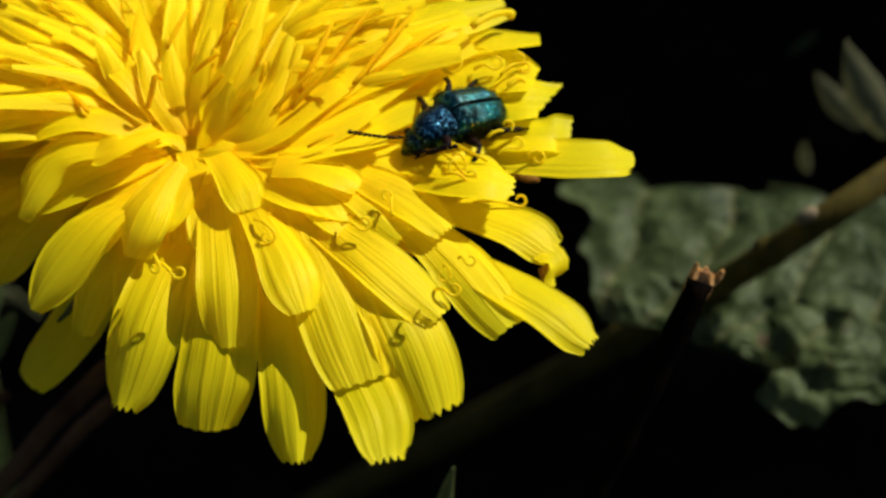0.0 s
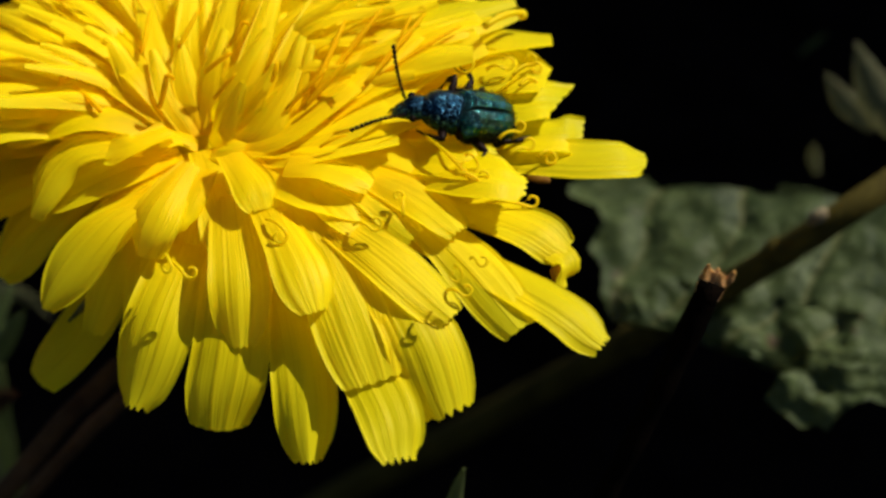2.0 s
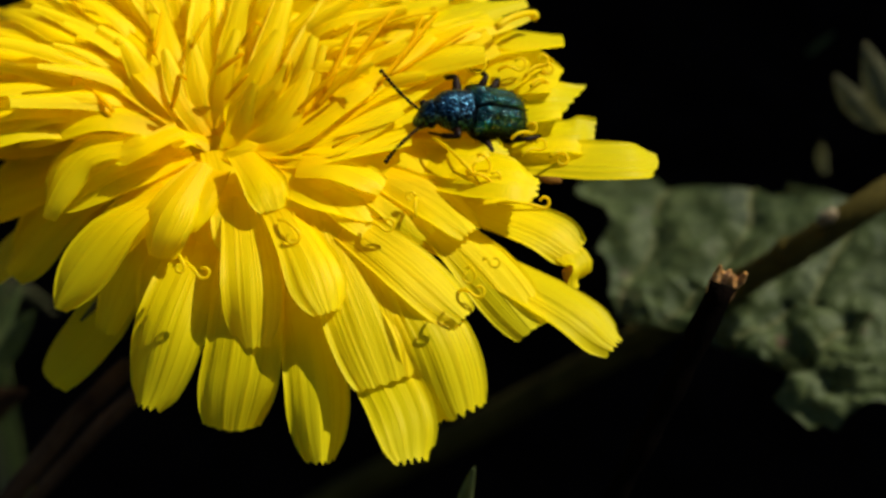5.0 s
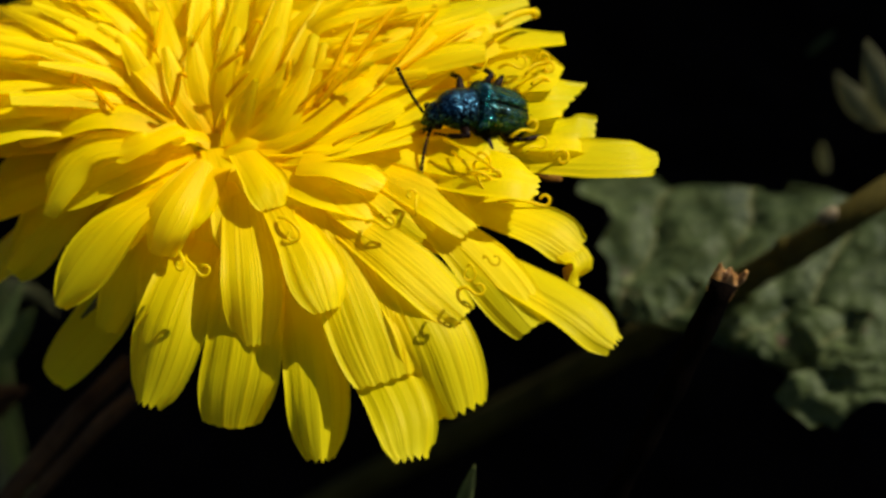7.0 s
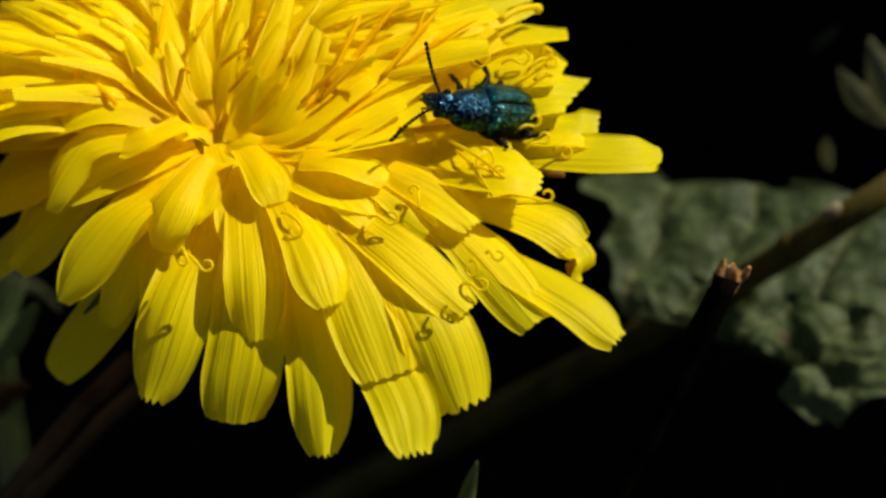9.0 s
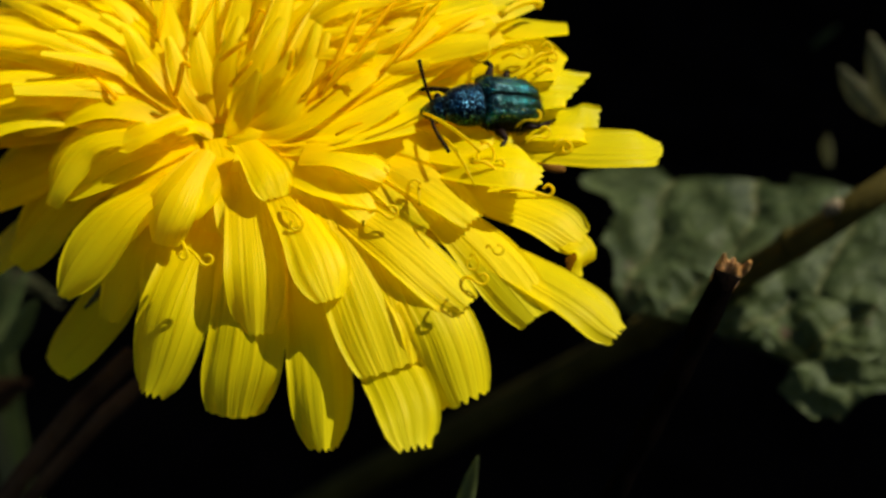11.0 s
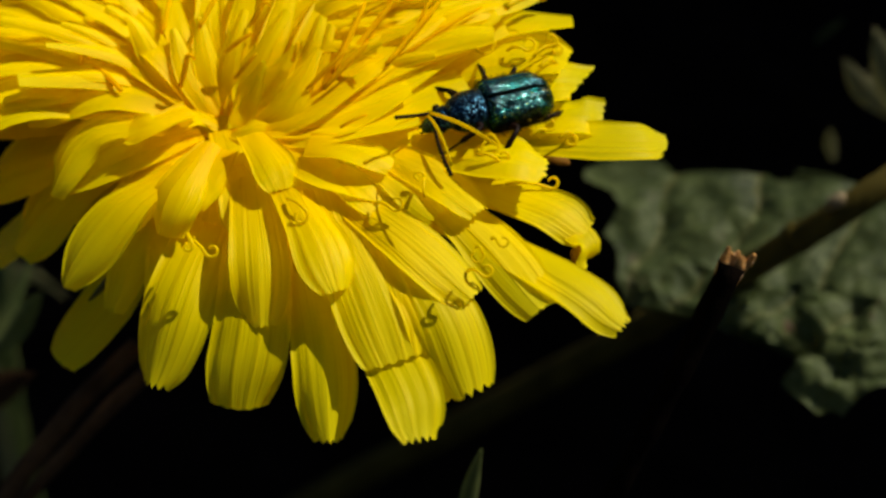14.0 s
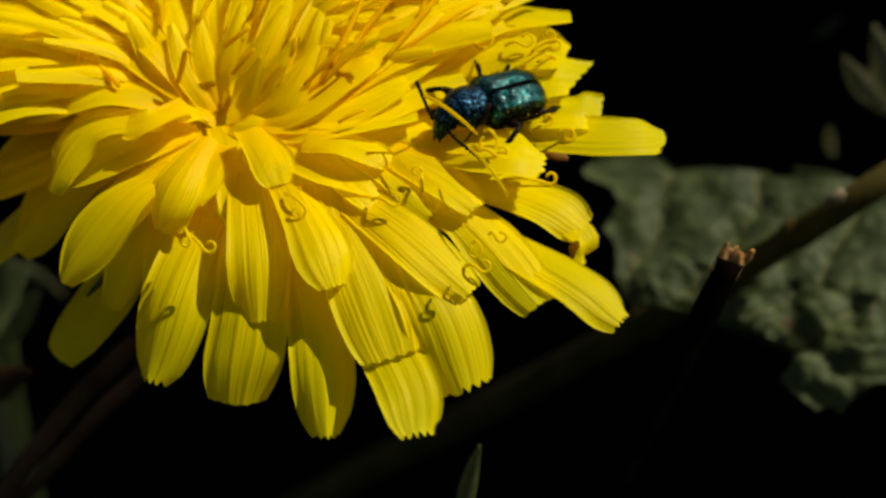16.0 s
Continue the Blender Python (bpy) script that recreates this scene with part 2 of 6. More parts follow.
dandelion = thing("dandelion", FLOWER, "fully open yellow dandelion flower head on a thin stalk", "flower")
rnd = random.Random(4)


def petal(mx, my, mz, tx, ty, tz, w, roll=0.0, cup=None, teeth=None, base=1.6, curl=None, taper=None, root=None, narrow=None, slant=0.0):
    """One strap-shaped ray floret: from the disc through its middle to its toothed tip, w wide, in millimetres.
    root: where it comes out between its neighbours, if not at the disc."""
    bm = bmesh.new()
    uvs = bm.loops.layers.uv.new("UVMap")
    flat = Vector((mx, my, 0)).normalized() * base
    flat.z = -0.6
    if root:
        flat = Vector(root)
    line = strap(flat, (mx, my, mz), (tx, ty, tz), rnd.uniform(-0.3, 0.9) if curl is None else curl, 0.25 if root else 1.2)
    cols, phase, skew = 24, rnd.uniform(0, 6), rnd.uniform(-0.10, 0.10)
    out = Vector((tx - flat.x, ty - flat.y, 0)).normalized()
    across = Vector((-out.y, out.x, 0))
    taper = rnd.uniform(0.34, 0.6) if taper is None else taper
    teeth = rnd.uniform(0.10, 0.28) * (1.0 if tz < 2.2 else 0.3) if teeth is None else teeth
    cup = rnd.uniform(0.0, 0.14) if cup is None else cup
    sway = rnd.uniform(-10, 10)
    narrow = narrow or (0.7 if root else 0.4)
    furrows = rnd.choice((3.5, 4.0, 4.5, 5.0))
    slim, power = (0.3, 1.4) if tz > 3.5 else (0.6, 2.2)
    nicks = [rnd.uniform(0.2, 1.3) for _ in range(12)]
    rows = []
    for i, p in enumerate(line):
        v = i / 18
        way = (line[min(i + 1, 18)] - line[max(i - 1, 0)]).normalized()
        side = (across - way * across.dot(way)).normalized()
        side = Matrix.Rotation(radians(roll + sway) * v, 3, way) @ side
        up = side.cross(way) * -1
        if up.z < 0 and way.z > -0.2:
            up = -up
        half = w / 2 * (narrow + (1 - narrow) * min(1, v / 0.5)) * (1 - taper * max(0, (v - slim) / (1 - slim)) ** power)
        row = []
        for k in range(cols + 1):
            u = k / cols * 2 - 1
            # shallow furrows, a slow ripple of the margins, edges bent down and the very rim turned up
            ridge = (0.005 if tz < 1.1 else 0.003) * w * math.cos(u * math.pi * furrows + phase) * min(1, v * 2)
            wave = 0.07 * w * math.sin(v * 6 + phase + u * 1.5) * abs(u) ** 1.5
            rim = 0.05 * w * max(0.0, (abs(u) - 0.84) / 0.16) ** 2
            lift = ridge + wave + rim - cup * w * u * u * (0.5 + 0.7 * v)
            q = p + side * (u * half + skew * w * v * v * 0.4) + up * lift
            q += way * slant * w * u * max(0.0, v - 0.5) * 2
            if i >= 17:
                tooth = abs(((k / cols * 5) % 1) - 0.5) * 2
                q -= way * (teeth * (i - 16.6) / 1.4 * tooth * nicks[int(k / cols * 5)] + 0.35 * teeth * u * u)
            row.append(bm.verts.new(q * MM))
        rows.append(row)
    for i, (r, s) in enumerate(zip(rows, rows[1:])):
        for k in range(cols):
            f = bm.faces.new((r[k], r[k + 1], s[k + 1], s[k]))
            for loop, (a, b) in zip(f.loops, ((k, i), (k + 1, i), (k + 1, i + 1), (k, i + 1))):
                loop[uvs].uv = (a / cols, b / 18)
    return part("petal", bm, PETAL if tz < 1.1 else INNER, dandelion)


def rod(ax, ay, az, bx, by, bz, thick, hook=0.0):
    """An unopened rolled-up floret: a blunt little tube between the open ones."""
    a, b = Vector((ax, ay, az)), Vector((bx, by, bz))
    line = bezier(a, (a + b) / 2 + Vector((0.08, 0, 0.12)), b, 10)
    if hook:
        line += [b + Vector((0.10, 0.02, 0.10)) * hook, b + Vector((0.26, 0.0, 0.04)) * hook, b + Vector((0.34, -0.04, -0.12)) * hook]
    n = len(line)
    radii = [thick * (0.7 + 0.38 * math.sin(math.pi * min(1.0, i / n + 0.12))) for i in range(n - 1)] + [thick * 0.45]
    bm = tube(bmesh.new(), line, radii, 9)
    return part("rolled_floret", bm, ROLLED, dandelion)


def style(ax, ay, az, bx, by, bz, turn=1, size=0.27, thick=0.07, bend=0.2):
    """A thread-like style whose end coils up."""
    a, b = Vector((ax, ay, az)), Vector((bx, by, bz))
    line = bezier(a, (a + b) / 2 + Vector((0, 0, bend)), b, 9)
    way = (line[-1] - line[-2]).normalized()
    # the coil lies across the line of sight from in front and above
    look_at = Vector((0.1, -0.68, 0.72))
    side = way.cross(look_at).normalized() * turn
    flat = way - look_at * way.dot(look_at)
    way = flat.normalized()
    for s in map(float, np.linspace(0.25, 1.55 * math.pi, 13)):
        r = size * (1 - 0.08 * s)
        line.append(b + way * r * math.sin(s) + side * (size - r * math.cos(s)))
    n = len(line)
    bm = tube(bmesh.new(), line, [thick * (1.05 - 0.25 * i / n) for i in range(n)], 7)
    return part("style", bm, STYLE, dandelion)


def bract_tip(ax, ay, az, bx, by, bz):
    """The withered brown end of a bract that shows between the florets."""
    a, b = Vector((ax, ay, az)), Vector((bx, by, bz))
    bm = tube(bmesh.new(), bezier(a, (a + b) / 2 + Vector((0, 0, 0.15)), b, 8), [0.3, 0.36, 0.4, 0.42, 0.4, 0.34, 0.22, 0.06], 8, 0.35)
    return part("bract", bm, WITHERED, dandelion, "withered orange-brown bract tip")


petal(13.17, -7.08, 0.6, 15.5, -8.51, -0.07, 2.35, 0)
petal(14.62, -8.04, 0, 15.24, -9.99, -0.67, 1.28, 0)
petal(11.62, -6.16, 2.50, 14.07, -6.49, 2.05, 2.73, 0)
petal(16.22, -4.57, 1.45, 19.29, -4.06, 0.75, 2.34, 0, cup=0.03, taper=0.46, teeth=0.14, slant=0.14)
petal(14.29, -3.20, 1.65, 16.65, -2.81, 1.20, 2.20, 0, cup=0.02, taper=0.12, teeth=0.14, curl=0.2, slant=0.2)
petal(13.40, -1.71, 2.30, 15.85, -1.11, 1.95, 2.46, 0, cup=0.02, taper=0.05, teeth=0.2, slant=0.5, curl=0.1)
petal(12.87, 0.38, 2.10, 15.28, 1.24, 1.70, 1.98, 0, cup=0.03, taper=0.3, teeth=0.1, curl=0.2, slant=0.25)
petal(10.57, 1.39, 3, 15.6, 1.3, 3.4, 2.29, 0)
petal(9.86, 0.9, 4, 14.36, 3.71, 3.33, 1.37, 0)
petal(9.07, 2.54, 3.5, 14.07, 5.65, 2.83, 2.09, 0)
petal(11.54, 0.65, 2.40, 15.23, -0.64, 2.70, 3.08, 0)
petal(10.53, -0.29, 2.7, 14.01, -0.33, 3.3, 2.85, 0)
petal(8.12, -0.49, 3.60, 12.07, -0.60, 4.50, 2.50, 0)
petal(10.48, -4.91, 2.40, 12.94, -4.78, 2.00, 2.74, 0)
petal(-6, -6.05, -5.4, -8.51, -8.13, -7.4, 3.4, taper=0.5, cup=0.1, teeth=0.1)
petal(-8.52, -1.6, -3.4, -12.92, -3.33, -5.8, 4.8)
petal(-7.14, -2.71, -1.2, -10.52, -4.09, -4, 4.29)
petal(-9.14, -0.84, -1.2, -13.26, -0.95, -3.2, 4.29)
petal(-3.75, -7.47, 1, -6.08, -9.53, -1.1, 2.77, narrow=0.45, taper=0.72, teeth=0.08, cup=0.1, root=(-1.43, -5.43, 1.6))
petal(-1.01, -11.14, -0.4, -2.17, -13.71, -2.6, 3.24, taper=0.56, cup=0.15, teeth=0.22, root=(0.15, -6.11, 0.2))
petal(2.08, -12.74, -0.6, 1.56, -14.75, -2.9, 3.2, narrow=0.85, taper=0.3, cup=0.16, teeth=0.12, curl=1.2, root=(2.12, -8.45, 0.4))
petal(4.93, -13.31, -1.1, 5.13, -16.26, -3.2, 2.54, taper=0.5, cup=0.24, teeth=0.2, curl=0.5, root=(3.45, -7.12, 0.0))
petal(7.82, -14.13, -0.95, 8.78, -17.27, -1.9, 2.48, taper=0.42, curl=0, teeth=0.28, cup=0.05)
petal(6.69, -11.78, 0.7, 7.67, -14.43, -0.8, 3.03, taper=0.2, cup=0.06, teeth=0.14, curl=0.6, root=(5.0, -7.19, 1.9))
petal(9.72, -12.94, 0.2, 10.74, -15.19, -1.9, 3.06, taper=0.3, cup=0.2, teeth=0.26, root=(7.61, -9.47, 0.8))
petal(2.47, -10.52, 1.2, 2.59, -12.7, -0.4, 2.38, taper=0.45, cup=0.12, teeth=0.2, root=(1.69, -5.97, 1.6))
petal(5.01, -10.52, 2, 5.71, -12.26, 1.05, 2.29, taper=0.42, cup=0.15, teeth=0.1, root=(3.53, -7.38, 2.0))
petal(8.79, -10.34, 1.3, 10.88, -12.19, 0.4, 2.4, taper=0.42, cup=0.12, teeth=0.1, root=(6.3, -8.16, 1.8))
petal(13.93, -10.85, 0.2, 16.65, -12.98, -0.8, 2.39, taper=0.5, teeth=0.22, cup=0.1)
petal(11.55, -9.59, 0.7, 13.54, -12.55, 0, 2.43, taper=0.3, cup=0.14, teeth=0.08, root=(8.65, -6.74, 1.6))
petal(9.82, -7.31, 1.9, 11.21, -8.72, 1.5, 2, taper=0.4, root=(7.64, -5.9, 2.3))
petal(-1.25, -7.22, 1.9, -1.87, -8.46, 0.7, 2.76, narrow=0.3, taper=0.5, cup=0.2, teeth=0.08, curl=0.8, root=(-0.0, -4.47, 2.2))
petal(-0.32, -6.65, 1.7, -0.79, -7.38, 1.2, 2.17, taper=0.3, cup=0.02, teeth=0.12, root=(0.51, -4.63, 1.9))
petal(-2.61, -5.62, 1.2, -4.14, -7.37, 0, 3.23, root=(-0.22, -4.05, 1.6))
petal(-5.54, -3.56, 2.2, -7.14, -5.58, 0.5, 2.6, taper=0.6, cup=0.16, teeth=0.1, curl=1.2, root=(-2.14, -3.2, 2.4))
petal(-2.32, -4.05, 2.9, -3.72, -3.92, 2.4, 1.55, taper=0.25, teeth=0.15, root=(-1.06, -2.75, 2.6))
petal(-5.28, -1.4, 3, -9.11, -0.97, 1.6, 3.4, taper=0.55, cup=0.18, curl=1.2, root=(-1.23, -1.61, 2.0))
petal(-4.14, -3.99, 1.6, -6.78, -4.05, 0, 3.4, root=(-1.13, -2.87, 1.6))
petal(-2.93, -0.22, 3.6, -3.67, 0.71, 4.9, 1.27, taper=0.5, cup=0.12, root=(-2.04, -1.46, 2.4))
petal(2.87, -6.58, 2.7, 3.33, -7.54, 2.1, 1.77, taper=0.25, cup=0.06, teeth=0.1, root=(1.7, -4.54, 2.6))
petal(1.36, -7.45, 1.4, 1.52, -8.76, 0.9, 1.61, root=(0.6, -4.84, 1.6))
petal(6.09, -6.18, 2.9, 7.72, -6.75, 2.4, 1.78, taper=0.5, cup=0.06, root=(4.19, -5.66, 2.8))
petal(6.31, -7.65, 2.1, 7.43, -8.61, 1.6, 1.58, taper=0.4, root=(4.61, -6.12, 2.2))
petal(8.33, -7.62, 1.8, 9.56, -8.75, 1.4, 1.41, taper=0.3, root=(6.48, -6.24, 2.2))
petal(5.34, -6.52, 2.2, 7.85, -7.37, 1.6, 2.77, root=(3.14, -5.02, 2.4))
petal(3.92, -6.32, 2.1, 4.65, -8.42, 1.2, 1.9, root=(2.65, -4.81, 2.4))
petal(7.85, -4.78, 2.4, 10.18, -5.61, 2, 2.35, root=(4.54, -4.44, 2.6))
petal(1.01, -4.91, 1.8, 0.29, -5.8, 1.2, 2.33, root=(0.44, -3.21, 1.8))
petal(1.16, -2.51, 2.9, 2.16, -1.78, 4.3, 2.29, taper=0.72, cup=0.14, curl=0, root=(0.46, -2.67, 1.6))
petal(2.12, -2.05, 3.1, 3.52, -1.08, 4.6, 2.21, taper=0.72, cup=0.14, curl=0, root=(0.89, -2.86, 1.8))
petal(3.07, -3.08, 3.1, 4.54, -1.17, 4.4, 2.32, taper=0.72, cup=0.14, curl=0, root=(1.47, -3.33, 2.0))
petal(3.71, -1.57, 3.4, 4.58, 0.42, 5, 1.69, taper=0.72, cup=0.14, curl=0, root=(2.2, -3.06, 2.2))
petal(4.2, -1.87, 3.3, 5.09, -0.01, 4.8, 1.49, taper=0.72, cup=0.14, curl=0, root=(2.69, -3.09, 2.2))
petal(1.66, -0.48, 3.6, 3, 1.16, 4.9, 1.6, taper=0.72, cup=0.14, curl=0, root=(0.57, -2.27, 1.8))
petal(0.54, -0.39, 3.6, 1.19, 1.3, 4.9, 1.35, taper=0.72, cup=0.14, curl=0, root=(0.2, -2.0, 1.6))
petal(-0.56, -0.45, 3.4, -0.83, 1.11, 4.7, 1.32, taper=0.72, cup=0.14, curl=0, root=(-0.0, -1.98, 1.6))
petal(-1.33, -0.94, 3.2, -1.92, 0.63, 4.5, 1.3, taper=0.72, cup=0.14, curl=0, root=(-0.23, -2.16, 1.6))
petal(1.29, -3.67, 2.2, 2.33, -3.88, 2.5, 1.21, taper=0.5, cup=0.15, curl=0, root=(0.55, -3.29, 1.7))
petal(-0.91, -2.65, 2.2, -1.65, -3.09, 2.5, 1.57, taper=0.4, cup=0.1, curl=0, root=(-0.05, -2.56, 1.6))
petal(4.53, -3.37, 3.1, 6.93, -1.67, 3.9, 2.35, taper=0.4, cup=0.05, curl=0, root=(1.77, -3.59, 2.2))
petal(5.02, -3.91, 2.9, 8.36, -2.68, 3.4, 2.35, taper=0.4, cup=0.05, curl=0, root=(2.03, -3.8, 2.2))
petal(5.29, -4.65, 2.8, 8.83, -4.29, 3, 2.35, taper=0.4, cup=0.05, root=(2.05, -3.98, 2.2))
petal(6.41, -1.63, 3.6, 9.58, 1.35, 4.2, 2.26, taper=0.4, cup=0.05, curl=0, root=(3.49, -3.25, 2.6))
petal(5.62, 0.05, 3.9, 7.57, 2.99, 4.6, 1.73, taper=0.4, cup=0.05, curl=0, root=(3.74, -2.62, 3.0))
petal(4.58, 1.4, 4.2, 5.72, 4.92, 4.8, 1.53, taper=0.4, curl=0, root=(3.2, -1.67, 3.2))
petal(2.61, 0.91, 4.2, 3.16, 4.51, 4.9, 1.39, taper=0.4, curl=0, root=(1.64, -1.44, 2.8))
petal(0.92, 1.48, 4.2, 1.15, 4.84, 4.8, 1.31, taper=0.4, curl=0, root=(0.52, -0.7, 2.6))
petal(-0.62, 1.52, 4.1, -0.83, 5.02, 4.8, 1.27, taper=0.4, curl=0, root=(-0.11, -0.65, 2.6))
petal(-2.01, 1.34, 4, -3.12, 5.05, 4.6, 1.24, taper=0.4, curl=0, root=(-0.77, -0.75, 2.4))
petal(6.9, -2.71, 3.2, 10.54, -0.12, 3.6, 2.35, taper=0.4, cup=0.04, root=(3.54, -3.82, 2.6))
petal(7.39, -3.7, 2.9, 10.73, -1.95, 3, 2.35, taper=0.4, cup=0.04, root=(3.81, -4.21, 2.6))
petal(8.34, -0.97, 3.6, 12.55, 0.92, 3.8, 2.35, taper=0.35, cup=0.04, root=(4.98, -3.09, 3.0))
petal(8.81, 0.93, 3.7, 12.36, 2.75, 3.9, 2.14, taper=0.35, cup=0.05, root=(5.38, -1.43, 3.2))
petal(7.8, 2.01, 3.9, 10.35, 4.68, 4.1, 2, taper=0.4, root=(4.84, -0.58, 3.2))
petal(-3.04, 0.5, 3.9, -6.12, 4.28, 4.2, 1.61, taper=0.4, cup=0.04, root=(-1.16, -1.52, 2.4))
petal(-4.35, 0.38, 3.6, -8.99, 4.48, 3.6, 1.66, taper=0.4, cup=0.06, root=(-1.38, -1.7, 2.4))
petal(-6.27, 1.44, 3.4, -11.64, 4.65, 3, 1.86, taper=0.4, cup=0.06, root=(-1.98, -1.07, 2.4))
petal(-6.86, 1.02, 2.8, -12.01, 3.81, 2, 2, taper=0.4, cup=0.1, root=(-2.25, -1.19, 2.2))
petal(-3.89, 2, 4.1, -7.54, 6.22, 4.4, 1.5, taper=0.4, root=(-1.51, -0.55, 2.6))
petal(-9.35, 2.38, 1.6, -12.56, 4.63, 1, 1.07, taper=0.4, cup=0.2, root=(-5.01, -0.5, 1.8))
petal(-9.44, 1.54, 0.6, -13.39, 2.68, -0.6, 2.29, root=(-4.53, -0.84, 1.4))
petal(-9.3, 0.19, 0, -13.28, 1.3, -1.4, 2.14, root=(-4.47, -1.39, 1.2))
rod(4.81, -3.00, 3.60, 6.80, -1.55, 4.90, 0.12)
rod(4.07, -2.89, 3.50, 5.86, -1.80, 4.70, 0.10)
rod(5.14, -2.20, 3.80, 6.58, 0.99, 5.20, 0.12)
rod(5.94, -1.13, 4.00, 8.21, 1.81, 5.20, 0.11)
rod(7.42, -1.91, 3.90, 10.07, 1.75, 4.90, 0.10)
rod(8.82, 0.21, 4.50, 9.43, 1.48, 5.00, 0.07)
rod(7.99, -1.22, 3.80, 11.58, 1.33, 4.40, 0.08)
rod(5.62, -5.20, 3.30, 6.74, -4.84, 3.60, 0.07)
rod(0.40, -0.72, 4.00, 1.70, -0.27, 4.70, 0.10)
rod(-0.83, 0.69, 4.40, 0.00, 2.40, 5.20, 0.10)
rod(-2.52, 0.68, 4.20, -2.30, 2.89, 5.00, 0.10)
rod(-1.57, -1.79, 3.10, -1.10, -1.30, 4.30, 0.12, 1)
rod(1.37, 0.52, 4.40, 2.05, 1.09, 5.20, 0.10, 1)
rod(-4.07, -2.02, 3.20, -5.61, -0.51, 3.60, 0.12)
rod(-6.13, -1.13, 3.30, -5.95, -0.40, 3.90, 0.10, 1)
rod(3.48, -1.82, 4.20, 3.75, -1.35, 4.90, 0.10)
rod(0.98, -2.29, 3.80, 2.04, -1.79, 4.70, 0.08)
rod(6.78, 0.09, 4.40, 7.90, 1.61, 5.00, 0.08)
style(-0.27, -9.68, 1.58, 0.55, -10.68, 1.72, turn=-1, size=0.26)
style(-0.46, -9.34, 1.59, -0.05, -10.20, 1.84, turn=1, size=0.2)
style(11.01, -11.60, 2.51, 11.27, -11.97, 2.57, turn=1, size=0.27, thick=0.055)
style(11.61, -11.19, 2.50, 11.86, -11.48, 2.55, turn=-1, size=0.22, thick=0.055)
style(10.62, -11.04, 0.65, 11.17, -11.51, 0.90, turn=-1, size=0.27)
style(3.55, -8.25, 2.24, 4.42, -9.19, 2.45, turn=1, size=0.3)
style(7.03, -8.59, 2.10, 7.74, -9.15, 2.35, turn=-1, size=0.3)
style(9.00, -8.36, 2.15, 9.01, -7.47, 2.40, turn=-1, size=0.22)
style(11.34, 0.32, 3.96, 12.01, -0.77, 4.20, turn=1, size=0.5)
style(12.61, -0.55, 3.35, 13.33, -0.86, 3.60, turn=-1, size=0.32)
style(13.84, -0.37, 2.85, 14.78, 0.13, 3.10, turn=1, size=0.26)
style(11.55, -5.69, 2.95, 12.00, -5.95, 2.85, turn=1, size=0.42)
style(11.61, -5.89, 1.90, 11.97, -6.06, 1.85, turn=1, size=0.38)
style(13.72, -0.94, 3.25, 14.56, -0.19, 3.25, turn=-1)
style(13.95, -1.41, 3.05, 14.60, -0.72, 2.85, turn=1)
style(12.97, -4.15, 2.45, 13.81, -3.67, 2.35, turn=-1)
style(13.40, -4.88, 2.15, 14.13, -4.44, 2.05, turn=-1)
style(14.58, -4.75, 1.85, 15.20, -4.39, 1.75, turn=1)
style(12.27, -6.36, 0.85, 14.14, -6.39, 0.55, turn=-1)
style(11.16, -6.59, 2.75, 12.05, -6.86, 2.55, turn=-1)
style(6.71, -7.47, 1.25, 7.63, -7.82, 1.15, turn=-1)
style(8.33, -9.24, 0.85, 9.44, -9.67, 0.65, turn=1)
style(12.60, 0.80, 4.65, 14.29, 2.49, 4.15, turn=1, size=0.12, thick=0.16)
bract_tip(14.09, -1.18, -2, 15.36, -1.37, -2.6)
bract_tip(14.99, -8.77, -0.6, 15.32, -9.18, -1.6)


